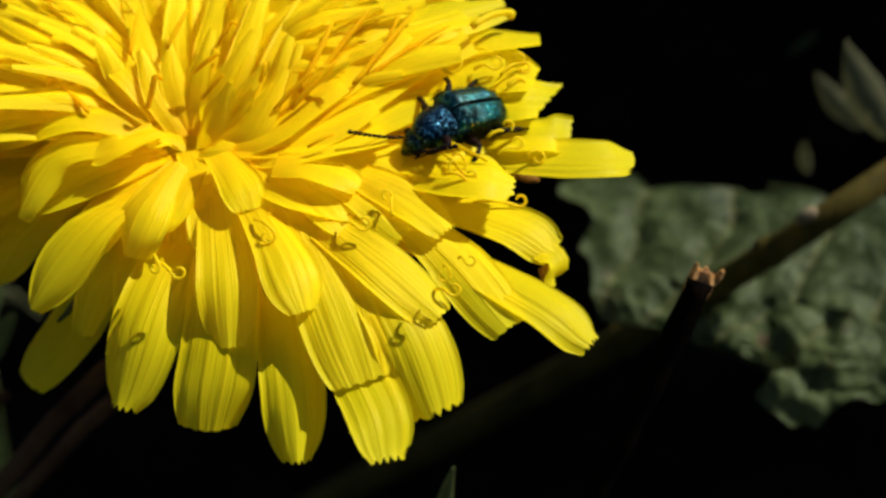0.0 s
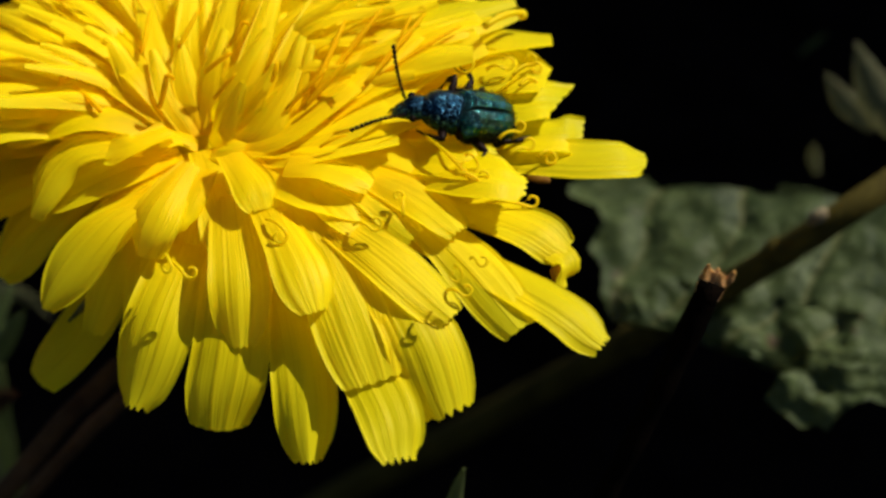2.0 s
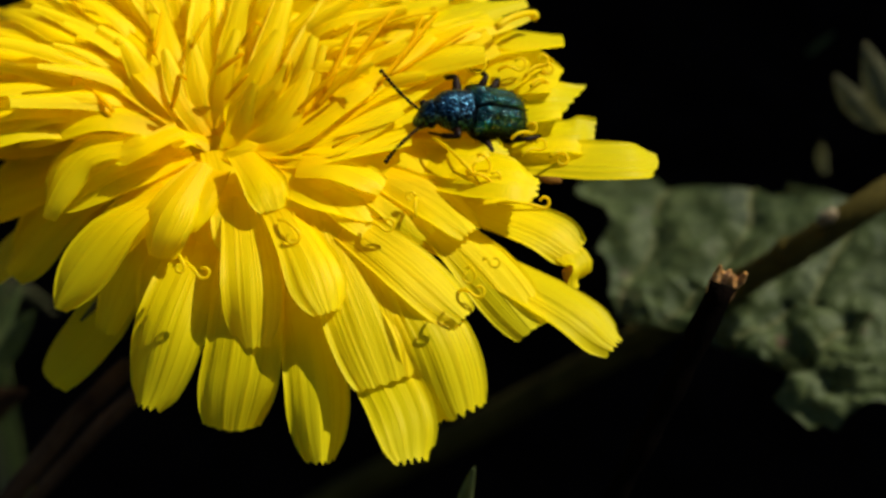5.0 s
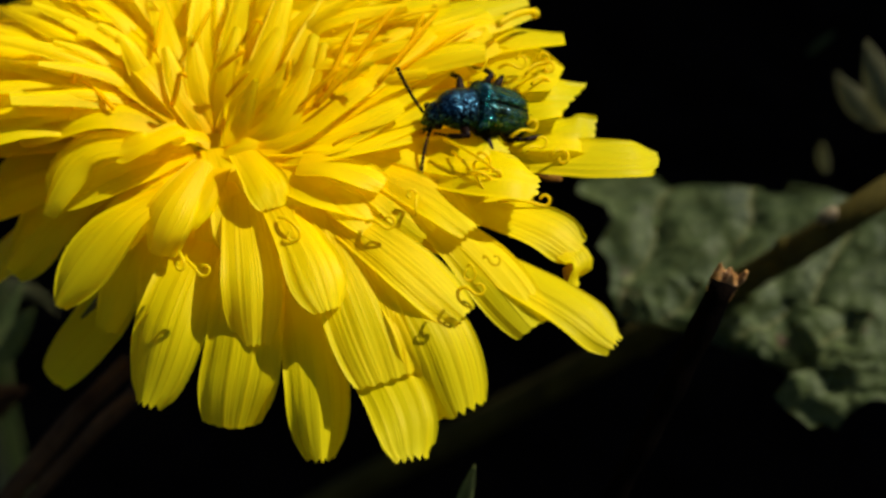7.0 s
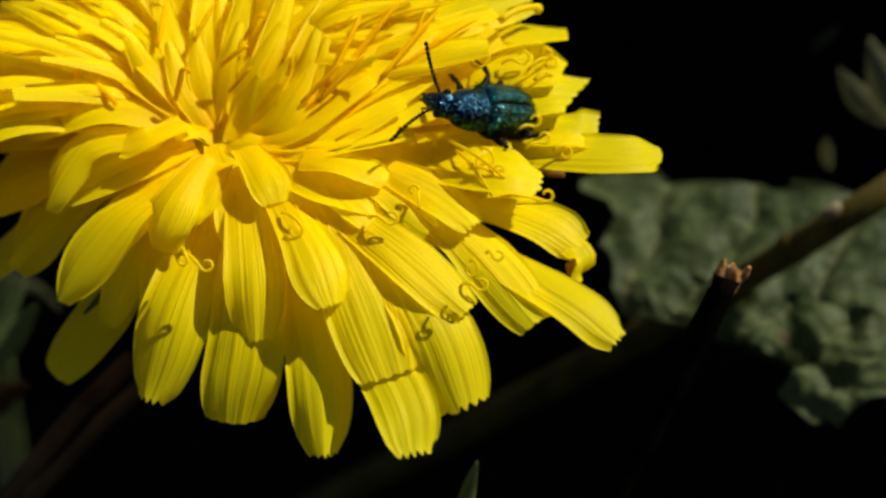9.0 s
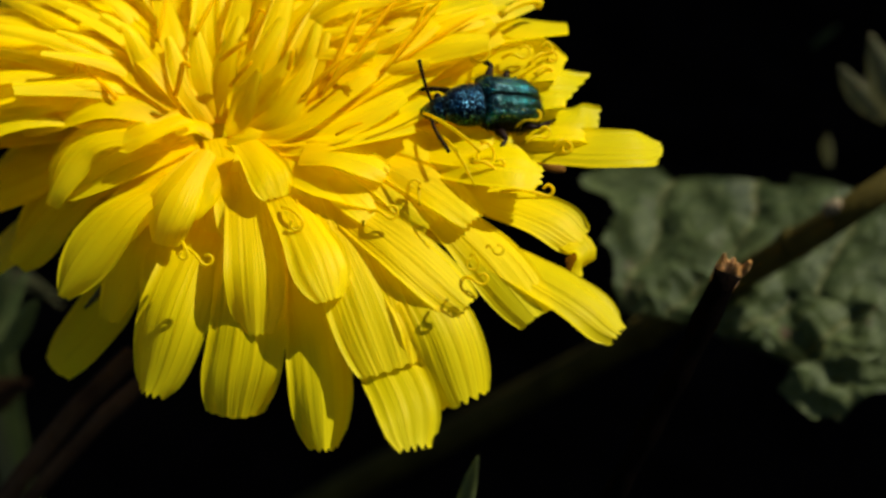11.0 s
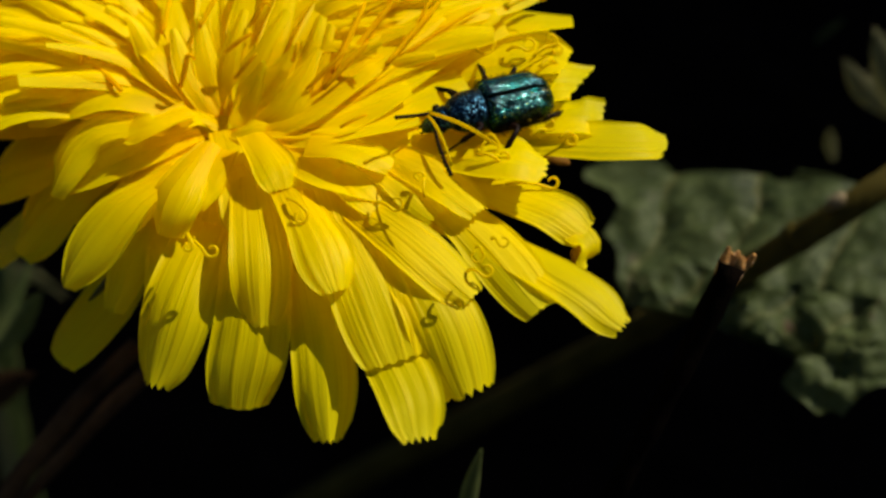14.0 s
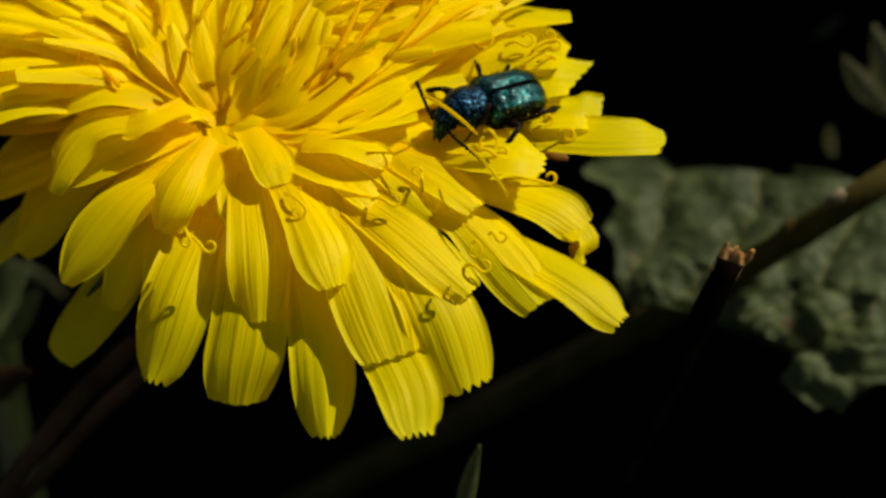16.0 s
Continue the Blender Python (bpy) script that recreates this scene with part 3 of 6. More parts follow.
def fill_petals():
    """The crowd of florets on the far side and round the disc."""
    for reach, height, arch, w, count, start, stop, fold in (
            (19.5, -2.0, 2.5, 2.5, 19, 38, 200, 0.1), (18.0, 0.5, 3.2, 2.3, 20, 38, 196, 0.12), (16.0, 2.2, 3.5, 1.9, 22, 28, 196, 0.15),
            (14.0, 3.8, 3.8, 1.5, 22, 26, 190, 0.2), (12.0, 4.7, 3.9, 1.25, 20, 18, 184, 0.25), (9.5, 5.3, 3.9, 1.1, 18, 5, 185, 0.25), (7.5, 5.0, 3.4, 1.0, 17, -10, 195, 0.25),
            (9.5, 3.8, 3.0, 1.6, 13, -20, 200, 0.15), (8.0, 4.4, 3.0, 1.3, 13, -25, 205, 0.2), (6.4, 4.4, 3.0, 1.1, 11, 5, 180, 0.2), (4.6, 3.9, 2.6, 0.9, 8, 0, 185, 0.2),
            (11.0, -3.0, 0.2, 2.4, 18, 243, 375, 0.1), (8.0, -0.6, 0.8, 2.0, 16, 225, 370, 0.1)):
        for k in range(count):
            az = radians(start + (stop - start) * (k + rnd.uniform(0.1, 0.9)) / count)
            r, h = reach * rnd.uniform(0.86, 1.06), height + rnd.uniform(-0.9, 0.9)
            twist = az + rnd.uniform(-0.09, 0.09)
            m = r * rnd.uniform(0.50, 0.58)
            petal(m * math.cos(az), m * math.sin(az), arch + rnd.uniform(-0.6, 0.6), r * math.cos(twist), r * math.sin(twist), h,
                  w * rnd.uniform(0.8, 1.15), rnd.uniform(-22, 22), fold * rnd.uniform(0.2, 1.4), 0.22 if fold < 0.15 else 0.05,
                  min(m * 0.4, rnd.uniform(0.8, 2.2)), taper=rnd.uniform(0.35, 0.55) + fold * 0.75)
    for k in range(14):
        az, r = radians(rnd.uniform(10, 180)), rnd.uniform(3.5, 12)
        s, z = r + rnd.uniform(2.0, 3.2), 5.5 + rnd.uniform(-0.8, 1.4)
        style(r * 0.5 * math.cos(az), r * 0.5 * math.sin(az), 2.5, s * math.cos(az), s * math.sin(az), z, rnd.choice((-1, 1)), rnd.uniform(0.12, 0.2), 0.07, 0.7)


fill_petals()


def loose_strap(length, w):
    """A narrow loose floret end that the beetle pushes about; it runs along x from its root."""
    bm = bmesh.new()
    tube(bm, bezier((0, 0, 0), (length / 2, 0.12, 0.28), (length, 0, 0), 14), [w * (0.6 + 0.4 * math.sin(0.4 + 2.4 * i / 13)) for i in range(14)], 8, 0.45)
    return part("loose_floret", bm, STYLE, dandelion, "narrow yellow floret beside the beetle")


straps = [loose_strap(3.1, 0.10), loose_strap(2.9, 0.09)]


def make_head_base():
    """Receptacle, green bracts and the stalk under the florets."""
    bm = bmesh.new()
    tube(bm, [(0, 0, -9), (0, 0, -7.5), (0, 0, -5), (0, 0, -2.5), (0, 0, -0.8), (0, 0, -0.2)], [1.5, 3.6, 4.6, 4.4, 3.6, 1.2], 20)
    part("receptacle", bm, SEPAL, dandelion, "green cup under the florets")
    bm = tube(bmesh.new(), [(0, 0, -1.5), (0, 0, -0.9), (0, 0, -0.5), (0, 0, -0.1), (0, 0, 0.1)], [3.4, 3.2, 2.6, 1.4, 0.3], 20)
    part("disc", bm, STYLE, dandelion, "yellow middle of the flower head")
    for k in range(18):
        a = 2 * math.pi * (k + 0.3 * (k % 2)) / 18
        c, s, out = math.cos(a), math.sin(a), 6.5 + 1.5 * (k % 3)
        bm = tube(bmesh.new(), bezier((4.0 * c, 4.0 * s, -7.5), (5.6 * c, 5.6 * s, -4.5), (out * c, out * s, -3.8 - (k % 2)), 8), [0.8, 0.95, 1.0, 0.9, 0.75, 0.55, 0.35, 0.08], 8, 0.25)
        part("bract", bm, SEPAL, dandelion)
    bm = tube(bmesh.new(), bezier((0, 0, -8.8), (-3, 52, -62), (-2, 92, -148), 20), [2.0 + 0.05 * i for i in range(20)], 14)
    part("stalk", bm, STALK, dandelion, "brownish green hollow stalk")


make_head_base()

# ---- leaves, twig and stems round the flower ----
def make_broad_leaf():
    """The puckered grey-green leaf: a tilted blade with a toothed and notched margin, sunken veins and blisters between them."""
    leaf = thing("broad_leaf", pose(0, 0, 0), "puckered grey-green leaf with pale veins and a notched, toothed margin", "leaf")
    middle = Vector((30.0, 14.5, 116.8))
    along, up = Vector((0.902, -0.421, 0.100)), Vector((-0.229, -0.267, 0.936))
    across = up.cross(along)
    # the margin: where the blade begins at each height, and its upper and lower edge at each length, in millimetres
    begin_at = (-8.1, -7.6, -7.1, -6.4, -5.3, -5.0, -4.8, -4.7, -4.6, -4.1, -4.0, -3.8, -2.5, -0.7, 0.2, 0.8, 1.6, 3.1, 4.2, 4.6, 5.0, 5.9, 6.8, 7.8)
    begin = (6.6, 5.1, 4.0, 4.4, 4.9, 5.4, 6.1, 3.8, -0.6, -1.0, -4.0, -7.1, -8.3, -8.7, -9.4, -10.3, -10.2, -9.9, -10.5, -12.1, -13.2, -13.4, -12.4, -10.6)
    top_at, top = (-10.6, -8.2, -7.1, -5.0, -2.7, -1.1, -0.1, 1.9, 4.2, 7.4, 12.8), (0.0, 0.2, -0.4, -0.2, 0.4, 1.1, 0.5, 1.0, 1.3, 1.6, 2.5)
    low_at, low = (6.6, 7.3, 8.0, 8.6, 10.1, 12.7, 15.1), (0.0, 0.6, 0.4, 1.5, 2.6, 3.0, 4.2)
    veins = ((-7.0, 0.02), (-1.3, 0.10), (5.5, 0.14), (11.0, 0.2))
    bm = bmesh.new()
    uvs = bm.loops.layers.uv.new("UVMap")
    rows, tones, down, cols = [], [], 84, 110
    for i in range(down + 1):
        v = i / down
        b0 = -8.1 + 15.9 * v
        a0 = float(np.interp(b0, begin_at, begin)) + 0.18 * noise.noise(Vector((b0 * 1.4, 0, 5)))
        row, tone = [], []
        for k in range(cols + 1):
            a = a0 + (13.8 - a0) * k / cols
            y = b0 + float(np.interp(a, top_at, top)) * v ** 3 + float(np.interp(a, low_at, low)) * (1 - v) ** 3
            lean = a + 0.9 * noise.noise(Vector((a * 0.25, y * 0.25, 11)))
            near = min(abs(lean - at - slope * (y - 4) * (4 if y < 0 else 1)) for at, slope in veins)
            net = abs(noise.noise(Vector((a * 0.55, y * 0.55, 21))))
            vein = min(1.0, near / 1.3, (net + 0.06) * 6)
            rough = 0.55 if y > 1 else 0.55 + 0.9 * min(1.0, (1 - y) / 3.0)
            puff = 0.8 * min(1.0, near / 1.8) ** 0.5 + rough * (1.1 * noise.noise(Vector((a * 0.42, y * 0.42, 3))) + 0.22 * min(0.25, net) / 0.25 + 0.15 * noise.noise(Vector((a * 1.3, y * 1.3, 7))))
            edge = min(1.0, (a - a0) / 1.5)
            droop = 0.35 * (1 - edge) ** 2 - 0.02 * max(0.0, -y) ** 2
            row.append(bm.verts.new((middle + along * a + across * y + up * (puff + droop)) * MM))
            tone.append((vein, edge))
        rows.append(row)
        tones.append(tone)
    for i, (r, q) in enumerate(zip(rows, rows[1:])):
        for k in range(cols):
            f = bm.faces.new((r[k], r[k + 1], q[k + 1], q[k]))
            for loop, (c, d) in zip(f.loops, ((k, i), (k + 1, i), (k + 1, i + 1), (k, i + 1))):
                loop[uvs].uv = tones[d][c]
    bmesh.ops.solidify(bm, geom=bm.faces[:], thickness=0.25 * MM)
    part("blade", bm, LEAF, leaf)
    ribs = [middle + along * a + across * (1.5 - 0.12 * a) - up * 0.6 for a in (-2, 2, 6, 10, 14)]
    end = ribs[-1]
    bm = tube(bmesh.new(), ribs + [end + Vector((12, 2, -10)), end + Vector((22, 6, -40)), end + Vector((24, 8, -95)), end + Vector((24, 8, -122))], 0.45, 8)
    part("leaf_stalk", bm, STALK, leaf)
    return leaf


def make_twig():
    """A snapped dry twig that stands up from the ground."""
    twig = thing("broken_twig", pose(0, 0, 0), "dry twig, shade put into its near-black bark, with a splintered reddish-brown broken end", "twig")
    top, low, foot = Vector((22.0, -7.4, 137.4)), Vector((17.5, -11.2, 126.7)), Vector((4.1, 21.2, 19.0))
    foot.z = -1
    line = bezier(low, (low * 0.5 + top * 0.5) + Vector((0.15, 0, 0.1)), top, 16)
    bm = tube(bmesh.new(), [foot] + line, [1.3] + [0.50 + 0.007 * i + 0.05 * math.sin(i * 1.7) for i in range(16)], 12)
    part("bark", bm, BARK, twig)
    way = (line[-1] - line[-3]).normalized()
    r = random.Random(3)
    for k in range(16):
        a = k * 0.39
        off = Vector((math.cos(a) * 0.46, math.sin(a) * 0.24, math.sin(a) * 0.40)) * r.uniform(0.75, 1.05)
        tall = r.uniform(0.0, 0.35) if k not in (7, 8, 9) else r.uniform(0.6, 0.9)
        bm = tube(bmesh.new(), [top + off - way * 0.5, top + off + way * 0.1, top + off * 1.1 + way * tall], [0.17, 0.19, 0.07], 5)
        part("splinter", bm, SPLINTER, twig, smooth=False)
    bm = tube(bmesh.new(), [top + Vector((0.3, 0, -0.3)), top + Vector((0.75, 0.1, 0.1)), top + Vector((0.9, 0.1, 0.5))], [0.24, 0.2, 0.1], 6)
    part("splinter", bm, SPLINTER, twig, smooth=False)
    return twig


def make_stem(name, points, radii, label, material=STALK):
    st = thing(name, pose(0, 0, 0), label, "stem", "stalks under the flower" if name == "thin_stalk" else "")
    part("shaft", tube(bmesh.new(), points, radii, 12), material, st)
    return st


def blade(name, foot, mid, tip, w, material, label, category="leaf", fold=0.25, group=""):
    """A narrow pointed leaf from the ground."""
    leaf = thing(name, pose(0, 0, 0), label, category, group or name.replace("_", " ") + " group")
    bm = bmesh.new()
    line, rows = bezier(foot, mid, tip, 18), []
    for i, p in enumerate(line):
        s = i / 17
        way = (line[min(i + 1, 17)] - line[max(i - 1, 0)]).normalized()
        side = way.cross(Vector((0.2, 1, -0.4))).normalized()
        up = side.cross(way)
        half = w / 2 * (0.35 + 0.65 * min(1, s * 2)) * max(0.0, 1 - s ** 2.5) + 0.02
        rows.append([bm.verts.new((p + side * half * u + up * (fold * half * u * u + 0.06 * half * math.sin(s * 20) * u)) * MM) for u in map(float, np.linspace(-1, 1, 9))])
    for r, q in zip(rows, rows[1:]):
        for k in range(8):
            bm.faces.new((r[k], r[k + 1], q[k + 1], q[k]))
    bmesh.ops.solidify(bm, geom=bm.faces[:], thickness=0.15 * MM)
    part("blade", bm, material, leaf)
    return leaf


make_broad_leaf()
make_twig()
dry_stem = make_stem("dry_stem", [(38.6, 12.0, 129.4), (32.9, 10.9, 125.0), (28.5, 14.4, 116.7), (23.4, 27.9, 97.0), (14.7, 44.8, 70.5), (-0.3, 59.9, 41.8), (-26.3, 83.8, -7.5)], [0.85, 0.88, 0.98, 1.3, 1.7, 2.0, 2.4], "brown-green dry stem lying across behind the flower")
bud_at = Vector((33.0, 10.4, 126.9))
part("bud", tube(bmesh.new(), [bud_at + Vector((-0.5, 0, -0.6)), bud_at + Vector((-0.3, 0, -0.2)), bud_at, bud_at + Vector((0.15, 0, 0.4)), bud_at + Vector((0.2, 0, 0.6))], [0.2, 0.4, 0.46, 0.32, 0.08], 10), BUD, dry_stem, "pale tan dried bud")
for at, size in ((Vector((31.7, 11.8, 122.9)), 1.0), (Vector((25.4, 22.6, 104.7)), 1.28)):
    part("node", tube(bmesh.new(), [at + Vector((0.7, -0.3, 0.45)), at + Vector((0.25, -0.1, 0.16)), at + Vector((-0.25, 0.1, -0.16)), at + Vector((-0.7, 0.3, -0.45))], [size * 0.8, size * 1.04, size * 1.04, size * 0.8], 14), STALK, dry_stem, "slightly swollen joint")
make_stem("thin_stalk", [(-8.0, 3.1, 121.9), (-11.3, 1.0, 119.5), (-14.5, -1.5, 116.5), (-18.2, -3.2, 111.3)], [0.6, 0.6, 0.6, 0.6], "thin dark reddish stalk in the shade under the flower", SHADE_STALK)
make_stem("thin_stalk", [(-7.4, 7.1, 117.4), (-11.7, 4.6, 114.4), (-15.6, 1.9, 111.2), (-19.1, 0.9, 106.8)], [0.5, 0.5, 0.5, 0.5], "thin dark stalk in the shade under the flower", SHADE_STALK)
blade("grass_blade", (10.4, -10.6, 121.2), (10.9, -9.3, 124.2), (11.5, -8.5, 126.7), 1.0, BLADE, "short pointed green grass blade with a reddish tip", "grass")
blade("small_leaf", (-25.3, 15.6, 105.8), (-21.6, 16.6, 110.0), (-18.9, 16.9, 113.4), 2.2, BLADE, "small blurred green leaf beside the stalks")
blade("grass_blade", (-22.2, 12.5, 111.4), (-20.2, 15.0, 114.3), (-18.8, 17.0, 116.7), 1.2, BLADE, "green grass blade behind the flower", "grass")
blade("pale_leaf", (48.3, 36.3, 114.8), (45.7, 36.7, 118.3), (43.7, 38.6, 122.3), 3.8, PALE, "pale grey-green young leaf in the shade")
blade("pale_leaf", (46.2, 36.7, 115.3), (43.6, 37.1, 117.4), (41.6, 37.9, 119.8), 2.3, PALE, "narrow pale leaf folded lengthwise")
blade("pale_leaf", (42.7, 37.5, 110.1), (42.1, 37.6, 111.7), (41.8, 37.6, 113.3), 1.2, PALE, "tip of a pale leaf in the shade")
blade("grass_blade", (35.5, 25.6, 117.6), (37.9, 24.4, 117.7), (40.9, 23.1, 117.8), 1.0, BLADE, "thin grass blade lying along the leaf", "grass")
blade("grass_blade", (47.5, 62.3, 106.9), (48.6, 62.2, 108.3), (49.8, 62.1, 109.7), 0.8, BLADE, "thin grass blade in the shade", "grass")

blade("pale_leaf", (-55.2, 64.4, -0.5), (-47.2, 62.4, 64.0), (-36.1, 60.8, 72.0), 5.0, PALE, "pale grass-like leaf bending over into a patch of sun")
blade("grass_blade", (-45.1, 52.0, -0.5), (-42.1, 54.0, 70.0), (-36.8, 61.1, 80.0), 3.2, BLADE, "broad green grass blade behind the stalks", "grass")
blade("red_leaf", (-27.2, 17.1, 99.7), (-24.7, 18.0, 102.3), (-21.8, 18.0, 103.9), 3.0, SHADE_STALK, "dim reddish withered leaf in the shade")



# ---- the beetle ----
def lathe(bm, rings, sides=28, lo=0.0, hi=2 * math.pi, bottom=0.6, closed=True):
    """A body along x: rings of (x, half width, height, z of the middle); lo to hi is the arc, from +y over the back."""
    made = []
    for x, w, h, z in rings:
        made.append([bm.verts.new(Vector((x, w * math.cos(a), z + h * (math.sin(a) if math.sin(a) > 0 else bottom * math.sin(a)))) * MM)
                     for a in map(float, np.linspace(lo, hi, sides, endpoint=not closed))])
    for a, b in zip(made, made[1:]):
        for k in range(sides if closed else sides - 1):
            bm.faces.new((a[k], a[(k + 1) % sides], b[(k + 1) % sides], b[k]))
    if closed:
        bm.faces.new(made[0][::-1])
        bm.faces.new(made[-1])
    return bm


def swell(x0, x1, width, height, n, front, back, z=0.0):
    """Rings of an egg-shaped body from x0 to x1; front and back: how blunt each end is."""
    rings = []
    for s in map(float, np.linspace(0, 1, n)):
        e = 0.04 + 0.96 * min(1, (max(s, 0) / front) if front and s < front else 1, ((1 - s) / back) if back and s > 1 - back else 1)
        f = math.sqrt(1 - (1 - e) ** 2)
        rings.append((x0 + (x1 - x0) * s, width * f, height * f, z))
    return rings


def bristles(bm, count, spots, length, seed):
    r = random.Random(seed)
    for _ in range(count):
        p, n = spots(r)
        tip = p + (n + Vector((r.uniform(-0.5, 0.2), r.uniform(-0.3, 0.3), 0))).normalized() * length * r.uniform(0.6, 1.2)
        tube(bm, [p, (p + tip) / 2 + n * 0.02, tip], [0.014, 0.010, 0.003], 3)


def make_beetle():
    b = thing("beetle", pose(0, 0, 0.15), "small metallic blue-green hairy beetle dusted with pollen on the flower", "beetle")
    bm = lathe(bmesh.new(), swell(-2.80, 0.40, 1.19, 0.98, 24, 0.44, 0.13, -0.22), 28, bottom=0.75)
    part("abdomen", bm, BLACK, b, "black underside")
    for s, name in ((1, "elytron"), (-1, "elytron")):
        bm = bmesh.new()
        rings = [(x, w * 1.0, h, z) for x, w, h, z in swell(-2.87, 0.46, 1.23, 1.08, 30, 0.42, 0.12, -0.2)]
        lo, hi = (-0.08, math.pi / 2 - 0.012) if s > 0 else (math.pi / 2 + 0.012, math.pi + 0.08)
        lathe(bm, rings, 18, lo, hi, closed=False)
        for v in bm.verts:
            # a lifted seam, shoulder bumps and faint length-wise ribs
            y, x = v.co.y / MM, v.co.x / MM
            v.co.z += MM * (0.034 * math.cos(y * 15) - 0.13 * math.exp(-(y / 0.09) ** 2) + 0.07 * math.exp(-((abs(y) - 0.75) / 0.2) ** 2 - ((x - 0.15) / 0.3) ** 2))
        bmesh.ops.solidify(bm, geom=bm.faces[:], thickness=0.05 * MM)
        part(name, bm, TEAL, b, "pitted metallic teal wing case")
    bm = bmesh.new()

    def on_back(r):
        x, a = r.uniform(-2.75, 0.3), r.uniform(-0.4, math.pi + 0.4)
        f = math.sqrt(max(0.1, 1 - max(0, (-x - 1.6) / 1.25) ** 2))
        return Vector((x, 1.22 * f * math.cos(a), 0.95 * f * math.sin(a) - 0.14)), Vector((-0.5, math.cos(a), math.sin(a)))

    bristles(bm, 300, on_back, 0.15, 5)
    part("body_hair", bm, BLACK, b, "fine black bristles")
    bm = bmesh.new()
    r = random.Random(8)
    for _ in range(42):
        p, n = on_back(r)
        if r.random() < 0.25 or n.y > 0.2 or p.x < -2.1:
            bmesh.ops.create_icosphere(bm, subdivisions=1, radius=r.uniform(0.012, 0.03) * MM, matrix=Matrix.Translation((p + n.normalized() * 0.04) * MM))
    part("pollen", bm, POLLEN, b, "yellow pollen grains")

    thorax = part("prothorax", lathe(bmesh.new(), swell(0.20, 1.98, 0.90, 0.78, 24, 0.10, 0.60, -0.14), 28, bottom=0.8), BLUE, b, "dark metallic blue thorax shield")
    bm = bmesh.new()

    def on_thorax(r):
        x, a = r.uniform(0.3, 1.75), r.uniform(-0.3, math.pi + 0.3)
        f = math.sqrt(max(0.2, 1 - max(0, (x - 0.5) / 1.5) ** 2))
        return Vector((x, 0.85 * f * math.cos(a), 0.73 * f * math.sin(a) - 0.12)), Vector((0.2, math.cos(a), math.sin(a)))

    bristles(bm, 130, on_thorax, 0.13, 6)
    part("thorax_hair", bm, BLACK, thorax)
    head = part("head", lathe(bmesh.new(), [(-0.15, 0.30, 0.30, -0.1), (0.05, 0.50, 0.44, -0.08), (0.3, 0.54, 0.47, -0.06), (0.55, 0.54, 0.45, -0.08), (0.8, 0.44, 0.39, -0.12), (1.0, 0.36, 0.30, -0.18), (1.2, 0.29, 0.22, -0.24), (1.36, 0.18, 0.13, -0.28), (1.42, 0.05, 0.05, -0.30)], 22, bottom=0.9), BLUE, b, "dark blue-black head")
    for s in (1, -1):
        bm = bmesh.new()
        bmesh.ops.create_uvsphere(bm, u_segments=14, v_segments=10, radius=0.17 * MM, matrix=Matrix.Translation(Vector((0.52, s * 0.50, 0.04)) * MM))
        part("eye", bm, BLACK, head, "shiny black eye")
        bm = tube(bmesh.new(), [(1.30, s * 0.12, -0.28), (1.45, s * 0.16, -0.34), (1.58, s * 0.05, -0.4)], [0.07, 0.05, 0.01], 6)
        part("mandible", bm, BLACK, head)
    feelers = []
    for s in (1, -1):
        bm = bmesh.new()
        # eleven small joints, thickening a little to the end
        x = 0.0
        for j in range(11):
            n = 0.34 if j == 0 else 0.205
            y, z = s * 0.012 * j * j * 0.25, 0.02 * j - 0.0018 * j * j
            k = 0.066 + 0.002 * j
            tube(bm, [(x, y, z), (x + n * 0.2, y, z), (x + n * 0.75, y, z), (x + n * 0.98, y, z)], [k * 0.55, k * 0.9, k * 1.15, k * 0.6], 7)
            x += n
        feelers.append(part("antenna", bm, BLACK, head))
    legs = []
    for _ in range(6):
        bm = tube(bmesh.new(), [(0, 0, 0), (0.25, 0, 0.02), (0.7, 0, 0.04), (1.1, 0, 0.02), (1.3, 0, 0)], [0.12, 0.20, 0.21, 0.15, 0.10], 8)
        femur = part("femur", bm, BLACK, b)
        bm = tube(bmesh.new(), [(0, 0, 0), (0.4, 0, 0.02), (0.85, 0, 0.02), (1.05, 0, 0)], [0.09, 0.115, 0.12, 0.08], 7)
        x = 1.05
        for j in range(5):
            tube(bm, [(x, 0, -0.03 * j), (x + 0.08, 0, -0.03 * j - 0.01), (x + 0.16, 0, -0.03 * j - 0.03)], [0.03, 0.055, 0.042], 6)
            x += 0.165
        for s in (1, -1):
            tube(bm, [(x, 0, -0.13), (x + 0.07, s * 0.05, -0.14), (x + 0.11, s * 0.07, -0.2)], [0.03, 0.022, 0.006], 5)
        tibia = part("tibia", bm, BLACK, femur)
        tibia.location = (1.28 * MM, 0, 0)
        legs.append((femur, tibia))
    return b, thorax, head, feelers, legs


beetle, prothorax, head, antennae, legs = make_beetle()


